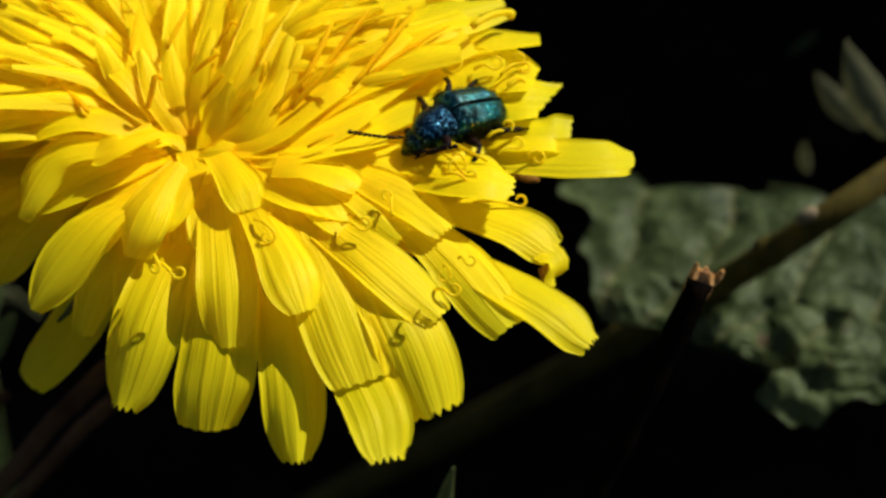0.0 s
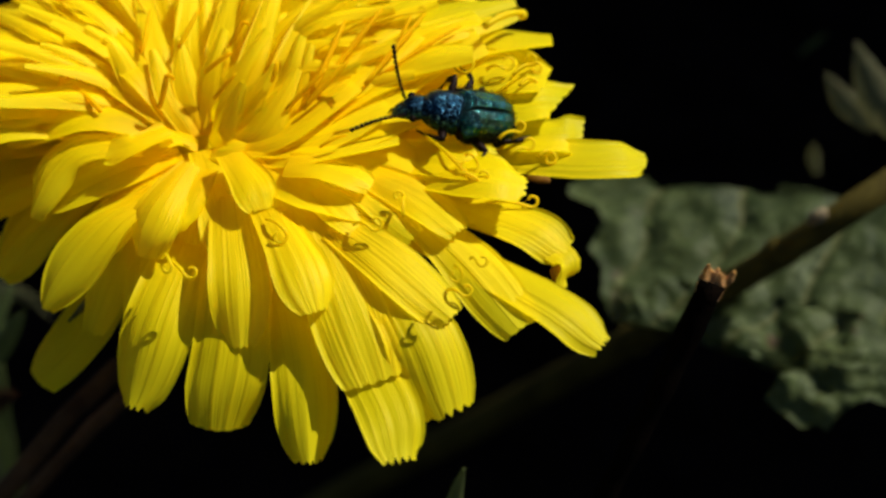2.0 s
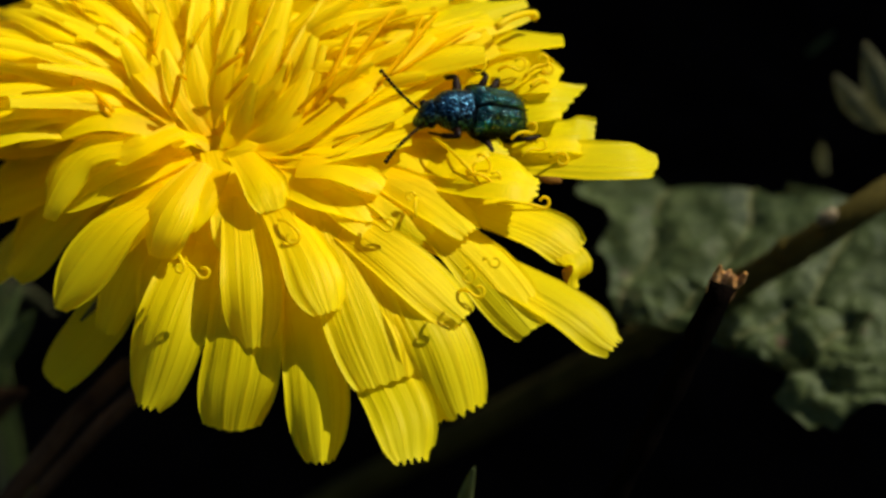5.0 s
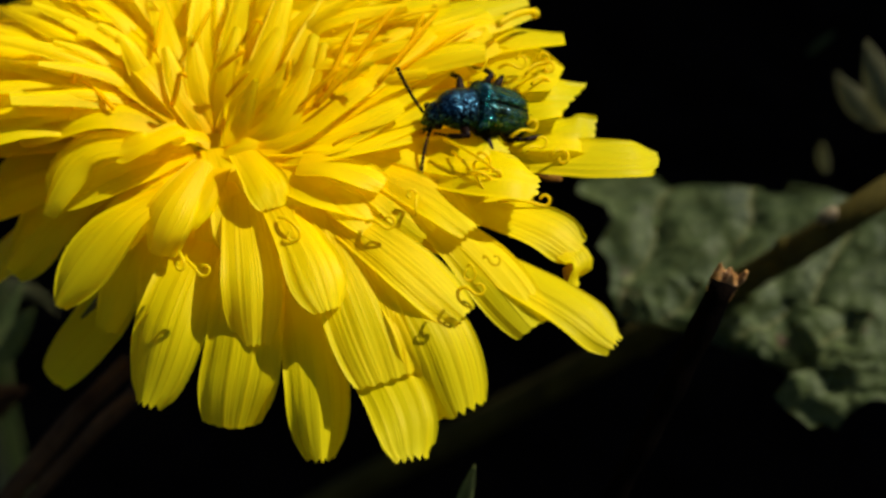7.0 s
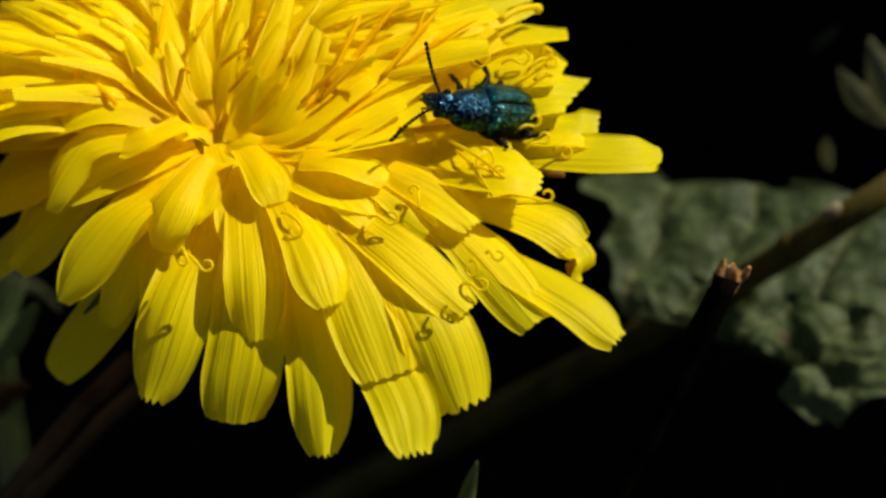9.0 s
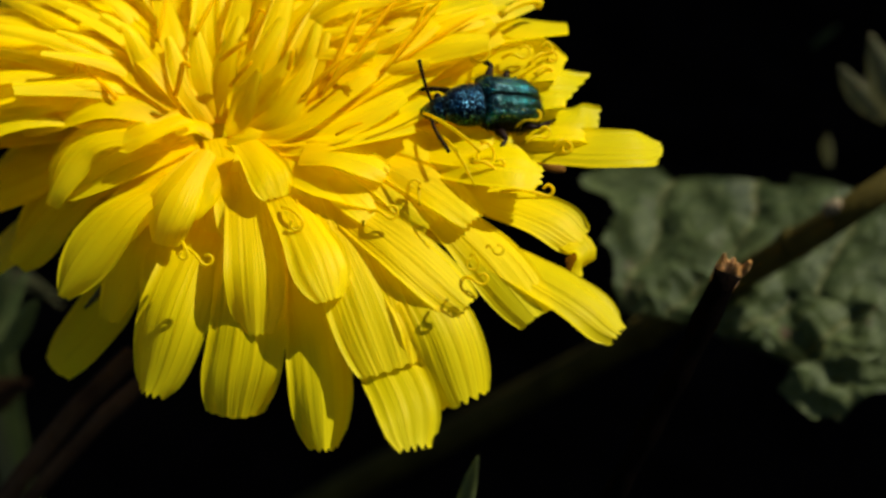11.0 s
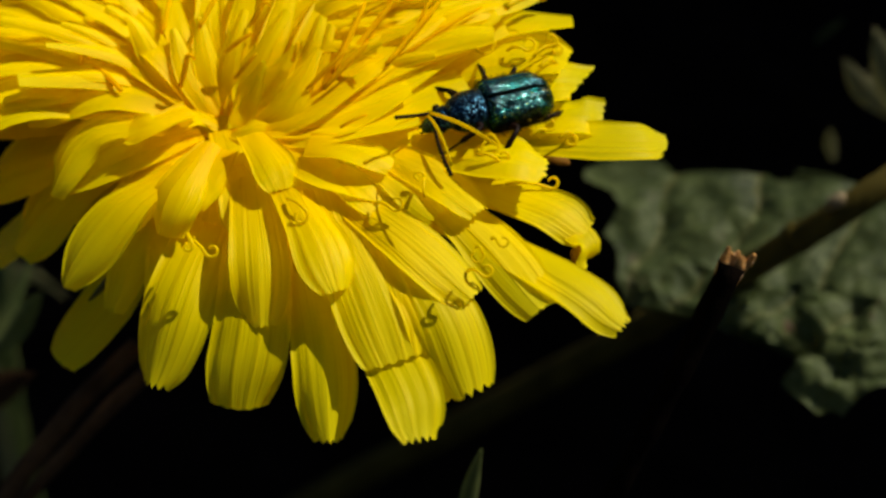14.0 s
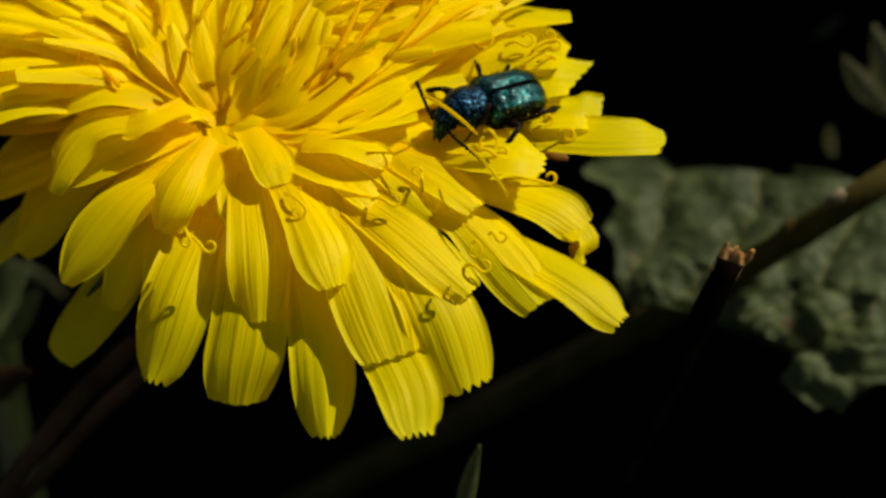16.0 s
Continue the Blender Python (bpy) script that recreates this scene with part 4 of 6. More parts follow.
def motions():
    """The beetle turns its body, thorax, head, feelers and legs."""
    walk(beetle, [
        (0, pose(0.011452, -0.004023, 0.143665, -26.2, -16.1, -139.3)),
        (0.5, pose(0.011479, -0.003889, 0.143679, -33.5, -19.6, -141.2)),
        (1, pose(0.011420, -0.003745, 0.143688, -41.2, -24.4, -147.4)),
        (1.5, pose(0.011325, -0.003882, 0.143671, -41.3, -24.4, -147.3)),
        (2, pose(0.011495, -0.003964, 0.143673, -41.9, -28.2, -142.5)),
        (2.5, pose(0.011434, -0.003815, 0.143683, -41.6, -27.2, -142.0)),
        (3, pose(0.011469, -0.003712, 0.143693, -41.6, -27.6, -141.4)),
        (3.5, pose(0.011393, -0.003813, 0.143681, -41.2, -26.3, -142.9)),
        (4, pose(0.011427, -0.003767, 0.143687, -41.4, -27.3, -141.9)),
        (6.5, pose(0.011539, -0.003556, 0.143711, -43.1, -30.6, -145.5)),
        (7, pose(0.011613, -0.003571, 0.143713, -43.8, -32.4, -143.1)),
        (7.5, pose(0.011738, -0.003575, 0.143720, -43.9, -33.7, -139.4)),
        (8, pose(0.011643, -0.003675, 0.143706, -42.8, -31.4, -141.0)),
        (8.5, pose(0.011685, -0.003743, 0.143702, -43.4, -32.8, -140.2)),
        (9, pose(0.011741, -0.004035, 0.143679, -40.5, -26.6, -139.2)),
        (11.5, pose(0.011719, -0.003831, 0.143696, -35.5, -22.6, -149.5)),
        (12, pose(0.011656, -0.003934, 0.143684, -34.6, -20.2, -148.8)),
        (12.5, pose(0.011721, -0.004291, 0.143656, -26.1, -11.5, -145.3)),
        (13, pose(0.011765, -0.004419, 0.143647, -25.9, -12.0, -143.6)),
        (13.5, pose(0.011765, -0.004523, 0.143638, -25.9, -12.1, -143.5)),
        (14, pose(0.011604, -0.004596, 0.143623, -26.1, -2.8, -153.6)),
        (14.5, pose(0.011552, -0.004519, 0.143627, -26.1, -2.1, -153.6)),
        (15, pose(0.011633, -0.004614, 0.143623, -25.6, -6.8, -147.2)),
        (15.5, pose(0.011630, -0.004501, 0.143633, -25.5, -10.2, -143.9)),
        (16, pose(0.011634, -0.004681, 0.143617, -24.8, -9.6, -141.1))])
    walk(prothorax, [
        (0, pose(0.000000, 0.000000, 0.000000, 4.5, 24.0, 7.7)),
        (0.5, pose(0.000000, 0.000000, 0.000000, 0.7, 3.6, 1.1)),
        (1, pose(0.000000, 0.000000, 0.000000, -8.8, 21.4, -15.7)),
        (1.5, pose(0.000000, 0.000000, 0.000000, -12.6, 26.6, -23.0)),
        (2, pose(0.000000, 0.000000, 0.000000, -16.3, 31.4, -26.2)),
        (2.5, pose(0.000000, 0.000000, 0.000000, -16.9, 30.3, -27.6)),
        (3, pose(0.000000, 0.000000, 0.000000, -16.6, 31.6, -26.8)),
        (3.5, pose(0.000000, 0.000000, 0.000000, -15.0, 30.4, -25.1)),
        (4, pose(0.000000, 0.000000, 0.000000, -13.0, 26.8, -20.7)),
        (6.5, pose(0.000000, 0.000000, 0.000000, -1.5, 31.2, -2.3)),
        (7, pose(0.000000, 0.000000, 0.000000, -2.4, 33.7, -3.5)),
        (7.5, pose(0.000000, 0.000000, 0.000000, -6.8, 31.8, -9.4)),
        (8, pose(0.000000, 0.000000, 0.000000, -7.2, 23.5, -10.1)),
        (8.5, pose(0.000000, 0.000000, 0.000000, -16.5, 31.7, -23.8)),
        (9, pose(0.000000, 0.000000, 0.000000, -4.4, 11.9, -6.2)),
        (11.5, pose(0.000000, 0.000000, 0.000000, -1.3, 27.4, -2.5)),
        (12, pose(0.000000, 0.000000, 0.000000, -1.3, 18.8, -2.7)),
        (12.5, pose(0.000000, 0.000000, 0.000000, -3.2, 16.5, -8.3)),
        (13, pose(0.000000, 0.000000, 0.000000, -4.1, 20.9, -10.1)),
        (13.5, pose(0.000000, 0.000000, 0.000000, -5.6, 17.3, -13.6)),
        (14, pose(0.000000, 0.000000, 0.000000, -1.4, 9.9, -6.9)),
        (14.5, pose(0.000000, 0.000000, 0.000000, -2.0, 1.0, -10.8)),
        (15, pose(0.000000, 0.000000, 0.000000, -6.8, 14.5, -22.8)),
        (15.5, pose(0.000000, 0.000000, 0.000000, -6.4, 16.6, -16.9)),
        (16, pose(0.000000, 0.000000, 0.000000, -6.1, 12.0, -15.6))])
    walk(head, [
        (0, pose(0.001435, 0.000205, -0.000779, -20.6, 72.0, -26.1)),
        (0.5, pose(0.001670, 0.000034, -0.000207, -25.0, 48.0, -35.6)),
        (1, pose(0.001553, -0.000454, -0.000750, 6.0, 46.8, 2.7)),
        (1.5, pose(0.001412, -0.000624, -0.000892, -4.1, 42.0, -12.7)),
        (2, pose(0.001300, -0.000674, -0.001017, -3.9, 49.3, -12.3)),
        (2.5, pose(0.001301, -0.000716, -0.000986, 4.6, 52.4, -2.4)),
        (3, pose(0.001290, -0.000686, -0.001022, 2.4, 53.8, -4.7)),
        (3.5, pose(0.001330, -0.000653, -0.000991, 4.1, 56.4, -2.4)),
        (4, pose(0.001432, -0.000569, -0.000896, -0.8, 60.4, -7.2)),
        (6.5, pose(0.001383, -0.000058, -0.000958, 70.2, 57.8, 89.5)),
        (7, pose(0.001338, -0.000087, -0.001018, 59.9, 69.5, 68.6)),
        (7.5, pose(0.001354, -0.000237, -0.000971, 8.1, 65.5, 6.8)),
        (8, pose(0.001335, -0.000249, -0.000690, -26.6, 52.8, -35.3)),
        (8.5, pose(0.001249, -0.000581, -0.000968, -29.3, 50.6, -41.1)),
        (9, pose(0.001612, -0.000182, -0.000448, -37.5, 32.8, -51.9)),
        (11.5, pose(0.001442, -0.000067, -0.000865, -4.8, 64.3, -7.1)),
        (12, pose(0.001555, -0.000075, -0.000639, 15.7, 68.0, 19.5)),
        (12.5, pose(0.001564, -0.000234, -0.000577, 25.5, 57.5, 35.5)),
        (13, pose(0.001508, -0.000275, -0.000696, 46.3, 48.5, 73.9)),
        (13.5, pose(0.001527, -0.000380, -0.000596, 42.8, 44.9, 68.3)),
        (14, pose(0.001626, -0.000200, -0.000389, -2.4, 31.8, -9.3)),
        (14.5, pose(0.001647, -0.000320, -0.000132, 1.1, 35.2, -4.3)),
        (15, pose(0.001471, -0.000631, -0.000520, -0.1, 52.0, -11.2)),
        (15.5, pose(0.001509, -0.000471, -0.000579, -5.8, 59.2, -16.1)),
        (16, pose(0.001560, -0.000446, -0.000449, 27.9, 56.0, 37.1))])
    walk(antennae[0], [
        (0, pose(0.000780, 0.000360, 0.000120, -22.7, -2.4, 148.4)),
        (0.5, pose(0.000780, 0.000360, 0.000120, 7.0, -54.2, -1.4)),
        (1, pose(0.000780, 0.000360, 0.000120, -6.9, -27.0, 10.7)),
        (1.5, pose(0.000780, 0.000360, 0.000120, -2.3, -11.0, -4.6)),
        (2, pose(0.000780, 0.000360, 0.000120, -5.0, -6.2, 6.2)),
        (2.5, pose(0.000780, 0.000360, 0.000120, -7.3, -6.7, 5.8)),
        (3, pose(0.000780, 0.000360, 0.000120, -7.8, -6.1, 9.9)),
        (3.5, pose(0.000780, 0.000360, 0.000120, -9.0, -13.0, 11.8)),
        (4, pose(0.000780, 0.000360, 0.000120, -10.1, -17.5, 17.7)),
        (6.5, pose(0.000780, 0.000360, 0.000120, -30.7, -40.9, 33.9)),
        (7, pose(0.000780, 0.000360, 0.000120, -32.2, -24.0, 50.0)),
        (7.5, pose(0.000780, 0.000360, 0.000120, -7.0, -14.2, 12.1)),
        (8, pose(0.000780, 0.000360, 0.000120, -11.0, -17.4, 57.3)),
        (8.5, pose(0.000780, 0.000360, 0.000120, -9.9, -16.7, 55.1)),
        (9, pose(0.000780, 0.000360, 0.000120, -1.2, -18.5, 61.5)),
        (11.5, pose(0.000780, 0.000360, 0.000120, -34.1, -17.5, 119.3)),
        (12, pose(0.000780, 0.000360, 0.000120, -37.5, -22.1, 67.0)),
        (12.5, pose(0.000780, 0.000360, 0.000120, -32.1, -22.8, 47.4)),
        (13, pose(0.000780, 0.000360, 0.000120, -39.1, -6.1, 54.5)),
        (13.5, pose(0.000780, 0.000360, 0.000120, -32.3, -12.4, 42.3)),
        (14, pose(0.000780, 0.000360, 0.000120, -20.6, -8.3, 87.5)),
        (14.5, pose(0.000780, 0.000360, 0.000120, -26.2, -20.3, 92.3)),
        (15, pose(0.000780, 0.000360, 0.000120, -22.6, -38.9, 35.7)),
        (15.5, pose(0.000780, 0.000360, 0.000120, -38.7, -19.0, 84.8)),
        (16, pose(0.000780, 0.000360, 0.000120, -37.9, -6.4, 79.8))])
    walk(antennae[1], [
        (0, pose(0.000780, -0.000360, 0.000120, 16.4, -57.2, -19.5)),
        (0.5, pose(0.000780, -0.000360, 0.000120, 9.8, -40.2, -11.7)),
        (1, pose(0.000780, -0.000360, 0.000120, 4.1, -32.2, -35.1)),
        (1.5, pose(0.000780, -0.000360, 0.000120, 8.5, -53.0, -59.4)),
        (2, pose(0.000780, -0.000360, 0.000120, 11.7, -48.9, -72.5)),
        (2.5, pose(0.000780, -0.000360, 0.000120, 12.7, -55.6, -62.1)),
        (3, pose(0.000780, -0.000360, 0.000120, 9.6, -49.8, -50.2)),
        (3.5, pose(0.000780, -0.000360, 0.000120, 13.6, -52.5, -50.2)),
        (4, pose(0.000780, -0.000360, 0.000120, 7.7, -57.6, -26.6)),
        (6.5, pose(0.000780, -0.000360, 0.000120, 51.0, -31.2, -128.1)),
        (7, pose(0.000780, -0.000360, 0.000120, 55.7, -51.7, -109.1)),
        (7.5, pose(0.000780, -0.000360, 0.000120, 25.8, -57.0, -70.2)),
        (8, pose(0.000780, -0.000360, 0.000120, 16.1, -38.1, -123.2)),
        (8.5, pose(0.000780, -0.000360, 0.000120, 17.3, -40.9, -98.7)),
        (9, pose(0.000780, -0.000360, 0.000120, 14.4, -50.4, -35.9)),
        (11.5, pose(0.000780, -0.000360, 0.000120, 116.4, -70.5, -145.4)),
        (12, pose(0.000780, -0.000360, 0.000120, 96.8, -56.4, -154.4)),
        (12.5, pose(0.000780, -0.000360, 0.000120, 43.2, -32.2, -153.9)),
        (13, pose(0.000780, -0.000360, 0.000120, 45.6, -28.6, -156.5)),
        (13.5, pose(0.000780, -0.000360, 0.000120, 33.9, -27.0, -168.0)),
        (14, pose(0.000780, -0.000360, 0.000120, -19.9, -56.3, 49.0)),
        (14.5, pose(0.000780, -0.000360, 0.000120, 51.7, -58.2, -146.2)),
        (15, pose(0.000780, -0.000360, 0.000120, 45.0, -36.5, -129.2)),
        (15.5, pose(0.000780, -0.000360, 0.000120, 91.7, -56.3, -154.6)),
        (16, pose(0.000780, -0.000360, 0.000120, 100.0, -61.8, -159.2))])
    walk(legs[0][0], [
        (0, pose(0.000683, 0.000589, -0.000505, -24.0, -30.8, 49.3)),
        (0.5, pose(0.000706, 0.000470, -0.000590, -15.1, -57.1, 73.4)),
        (1, pose(0.000554, 0.000218, -0.000844, 159.2, -52.1, 70.1)),
        (1.5, pose(0.000480, 0.000143, -0.000904, -24.4, -12.6, 31.6)),
        (2, pose(0.000391, 0.000117, -0.000949, 129.3, -19.4, 45.5)),
        (2.5, pose(0.000406, 0.000093, -0.000946, 147.7, -14.9, 39.7)),
        (3, pose(0.000386, 0.000112, -0.000952, -20.4, -16.6, 41.3)),
        (3.5, pose(0.000413, 0.000130, -0.000938, -16.0, -22.7, 45.3)),
        (4, pose(0.000469, 0.000159, -0.000907, 145.6, -22.2, 49.4)),
        (6.5, pose(0.000368, 0.000421, -0.000869, 20.5, -32.3, 56.8)),
        (7, pose(0.000334, 0.000407, -0.000889, 115.9, -31.7, 57.9)),
        (7.5, pose(0.000380, 0.000324, -0.000905, -18.0, -5.8, 43.3)),
        (8, pose(0.000508, 0.000294, -0.000851, -22.1, 6.9, 30.6)),
        (8.5, pose(0.000379, 0.000134, -0.000952, -25.4, 14.7, 20.7)),
        (9, pose(0.000654, 0.000338, -0.000725, -35.4, 23.1, -44.3)),
        (11.5, pose(0.000427, 0.000419, -0.000843, -40.3, 35.2, -26.9)),
        (12, pose(0.000549, 0.000412, -0.000772, -38.5, 33.8, -19.8)),
        (12.5, pose(0.000610, 0.000334, -0.000764, -24.9, -24.7, 44.3)),
        (13, pose(0.000557, 0.000317, -0.000810, -33.1, 20.2, -7.3)),
        (13.5, pose(0.000619, 0.000256, -0.000787, -36.6, 25.7, -25.3)),
        (14, pose(0.000691, 0.000356, -0.000681, -41.9, -53.0, 66.5)),
        (14.5, pose(0.000808, 0.000283, -0.000579, -34.4, 16.6, -30.6)),
        (15, pose(0.000678, 0.000129, -0.000768, -32.8, 10.8, -11.4)),
        (15.5, pose(0.000637, 0.000210, -0.000786, -36.8, 25.3, -39.1)),
        (16, pose(0.000692, 0.000211, -0.000737, 106.8, -78.2, 128.0))])
    walk(legs[0][1], [
        (0, pose(0.001280, 0.000000, 0.000000, -177.3, 53.7, -177.8)),
        (0.5, pose(0.001280, 0.000000, 0.000000, -178.2, 50.4, -178.6)),
        (1, pose(0.001280, 0.000000, 0.000000, -0.9, -37.3, -179.4)),
        (1.5, pose(0.001280, 0.000000, 0.000000, -176.5, 52.7, -177.2)),
        (2, pose(0.001280, 0.000000, 0.000000, -37.9, -38.6, -154.1)),
        (2.5, pose(0.001280, 0.000000, 0.000000, -12.1, -43.7, -171.6)),
        (3, pose(0.001280, 0.000000, 0.000000, -175.3, 49.9, -176.4)),
        (3.5, pose(0.001280, 0.000000, 0.000000, -168.9, 46.8, -171.9)),
        (4, pose(0.001280, 0.000000, 0.000000, -19.0, -43.4, -166.7)),
        (6.5, pose(0.001280, 0.000000, 0.000000, -129.2, 33.2, -146.2)),
        (7, pose(0.001280, 0.000000, 0.000000, -55.6, -30.0, -143.9)),
        (7.5, pose(0.001280, 0.000000, 0.000000, -177.9, 55.6, -178.3)),
        (8, pose(0.001280, 0.000000, 0.000000, -178.2, 67.1, -178.4)),
        (8.5, pose(0.001280, 0.000000, 0.000000, -176.3, 82.5, -176.3)),
        (9, pose(0.001280, 0.000000, 0.000000, -0.8, 61.2, -0.7)),
        (11.5, pose(0.001280, 0.000000, 0.000000, -0.3, 20.2, -0.1)),
        (12, pose(0.001280, 0.000000, 0.000000, -0.3, 20.2, -0.1)),
        (12.5, pose(0.001280, 0.000000, 0.000000, -1.0, 71.9, -0.9)),
        (13, pose(0.001280, 0.000000, 0.000000, -0.3, 20.2, -0.1)),
        (13.5, pose(0.001280, 0.000000, 0.000000, -0.3, 20.2, -0.1)),
        (14, pose(0.001280, 0.000000, 0.000000, -178.1, 69.8, -178.2)),
        (14.5, pose(0.001280, 0.000000, 0.000000, -0.3, 20.2, -0.1)),
        (15, pose(0.001280, 0.000000, 0.000000, -0.4, 38.1, -0.3)),
        (15.5, pose(0.001280, 0.000000, 0.000000, -0.3, 20.2, -0.1)),
        (16, pose(0.001280, 0.000000, 0.000000, -0.4, -29.7, -179.8))])
    walk(legs[1][0], [
        (0, pose(0.000804, -0.000300, -0.000575, -23.1, 13.3, -118.7)),
        (0.5, pose(0.000723, -0.000429, -0.000601, -21.6, 16.6, -115.5)),
        (1, pose(0.000362, -0.000651, -0.000716, -27.1, -20.2, -110.5)),
        (1.5, pose(0.000218, -0.000700, -0.000728, -26.7, -22.8, -107.3)),
        (2, pose(0.000127, -0.000716, -0.000733, -23.4, -22.0, -102.0)),
        (2.5, pose(0.000124, -0.000731, -0.000719, -19.3, -10.5, -101.9)),
        (3, pose(0.000118, -0.000719, -0.000732, -14.3, -4.0, -95.6)),
        (3.5, pose(0.000151, -0.000708, -0.000738, -13.8, -4.5, -94.5)),
        (4, pose(0.000244, -0.000693, -0.000726, -15.8, -4.0, -98.1)),
        (6.5, pose(0.000344, -0.000479, -0.000849, -16.1, 4.4, -101.1)),
        (7, pose(0.000299, -0.000492, -0.000858, -17.3, 5.8, -103.9)),
        (7.5, pose(0.000289, -0.000567, -0.000814, -18.6, 6.7, -106.8)),
        (8, pose(0.000395, -0.000593, -0.000748, -20.3, 11.2, -111.7)),
        (8.5, pose(0.000155, -0.000710, -0.000735, -18.0, 18.2, -107.5)),
        (9, pose(0.000571, -0.000555, -0.000658, -20.6, 17.0, -113.2)),
        (11.5, pose(0.000396, -0.000481, -0.000824, 13.8, 38.8, -47.5)),
        (12, pose(0.000514, -0.000487, -0.000753, 11.2, 33.9, -52.3)),
        (12.5, pose(0.000495, -0.000557, -0.000716, 6.8, 29.9, -60.6)),
        (13, pose(0.000423, -0.000571, -0.000750, 4.1, 23.9, -65.9)),
        (13.5, pose(0.000433, -0.000621, -0.000704, -1.5, 24.6, -76.1)),
        (14, pose(0.000586, -0.000537, -0.000660, -0.1, 18.6, -73.5)),
        (14.5, pose(0.000639, -0.000600, -0.000547, 8.1, 15.9, -58.9)),
        (15, pose(0.000357, -0.000705, -0.000666, 2.3, 7.3, -69.5)),
        (15.5, pose(0.000403, -0.000654, -0.000691, 6.7, 13.2, -61.6)),
        (16, pose(0.000471, -0.000656, -0.000644, -1.5, 20.0, -76.0))])
    walk(legs[1][1], [
        (0, pose(0.001280, 0.000000, 0.000000, -0.2, 20.2, -0.1)),
        (0.5, pose(0.001280, 0.000000, 0.000000, -0.2, 20.2, -0.1)),
        (1, pose(0.001280, 0.000000, 0.000000, -2.9, 82.3, -2.8)),
        (1.5, pose(0.001280, 0.000000, 0.000000, -10.2, 87.7, -10.2)),
        (2, pose(0.001280, 0.000000, 0.000000, -172.2, 87.1, -172.2)),
        (2.5, pose(0.001280, 0.000000, 0.000000, -1.1, 76.4, -1.1)),
        (3, pose(0.001280, 0.000000, 0.000000, -0.8, 75.0, -0.8)),
        (3.5, pose(0.001280, 0.000000, 0.000000, -0.8, 76.4, -0.8)),
        (4, pose(0.001280, 0.000000, 0.000000, -0.8, 74.1, -0.8)),
        (6.5, pose(0.001280, 0.000000, 0.000000, -0.3, 53.6, -0.3)),
        (7, pose(0.001280, 0.000000, 0.000000, -0.3, 48.0, -0.2)),
        (7.5, pose(0.001280, 0.000000, 0.000000, -0.3, 45.2, -0.2)),
        (8, pose(0.001280, 0.000000, 0.000000, -0.3, 34.6, -0.1)),
        (8.5, pose(0.001280, 0.000000, 0.000000, -0.2, 28.1, -0.1)),
        (9, pose(0.001280, 0.000000, 0.000000, -0.2, 20.2, -0.1)),
        (11.5, pose(0.001280, 0.000000, 0.000000, 0.1, 20.2, 0.0)),
        (12, pose(0.001280, 0.000000, 0.000000, 0.1, 28.7, 0.1)),
        (12.5, pose(0.001280, 0.000000, 0.000000, 0.1, 20.2, 0.0)),
        (13, pose(0.001280, 0.000000, 0.000000, 0.0, 30.0, 0.0)),
        (13.5, pose(0.001280, 0.000000, 0.000000, -0.0, 28.3, -0.0)),
        (14, pose(0.001280, 0.000000, 0.000000, -0.0, 31.3, -0.0)),
        (14.5, pose(0.001280, 0.000000, 0.000000, 0.1, 39.3, 0.1)),
        (15, pose(0.001280, 0.000000, 0.000000, 0.0, 56.6, 0.0)),
        (15.5, pose(0.001280, 0.000000, 0.000000, 0.1, 49.8, 0.1)),
        (16, pose(0.001280, 0.000000, 0.000000, -0.0, 35.5, -0.0))])
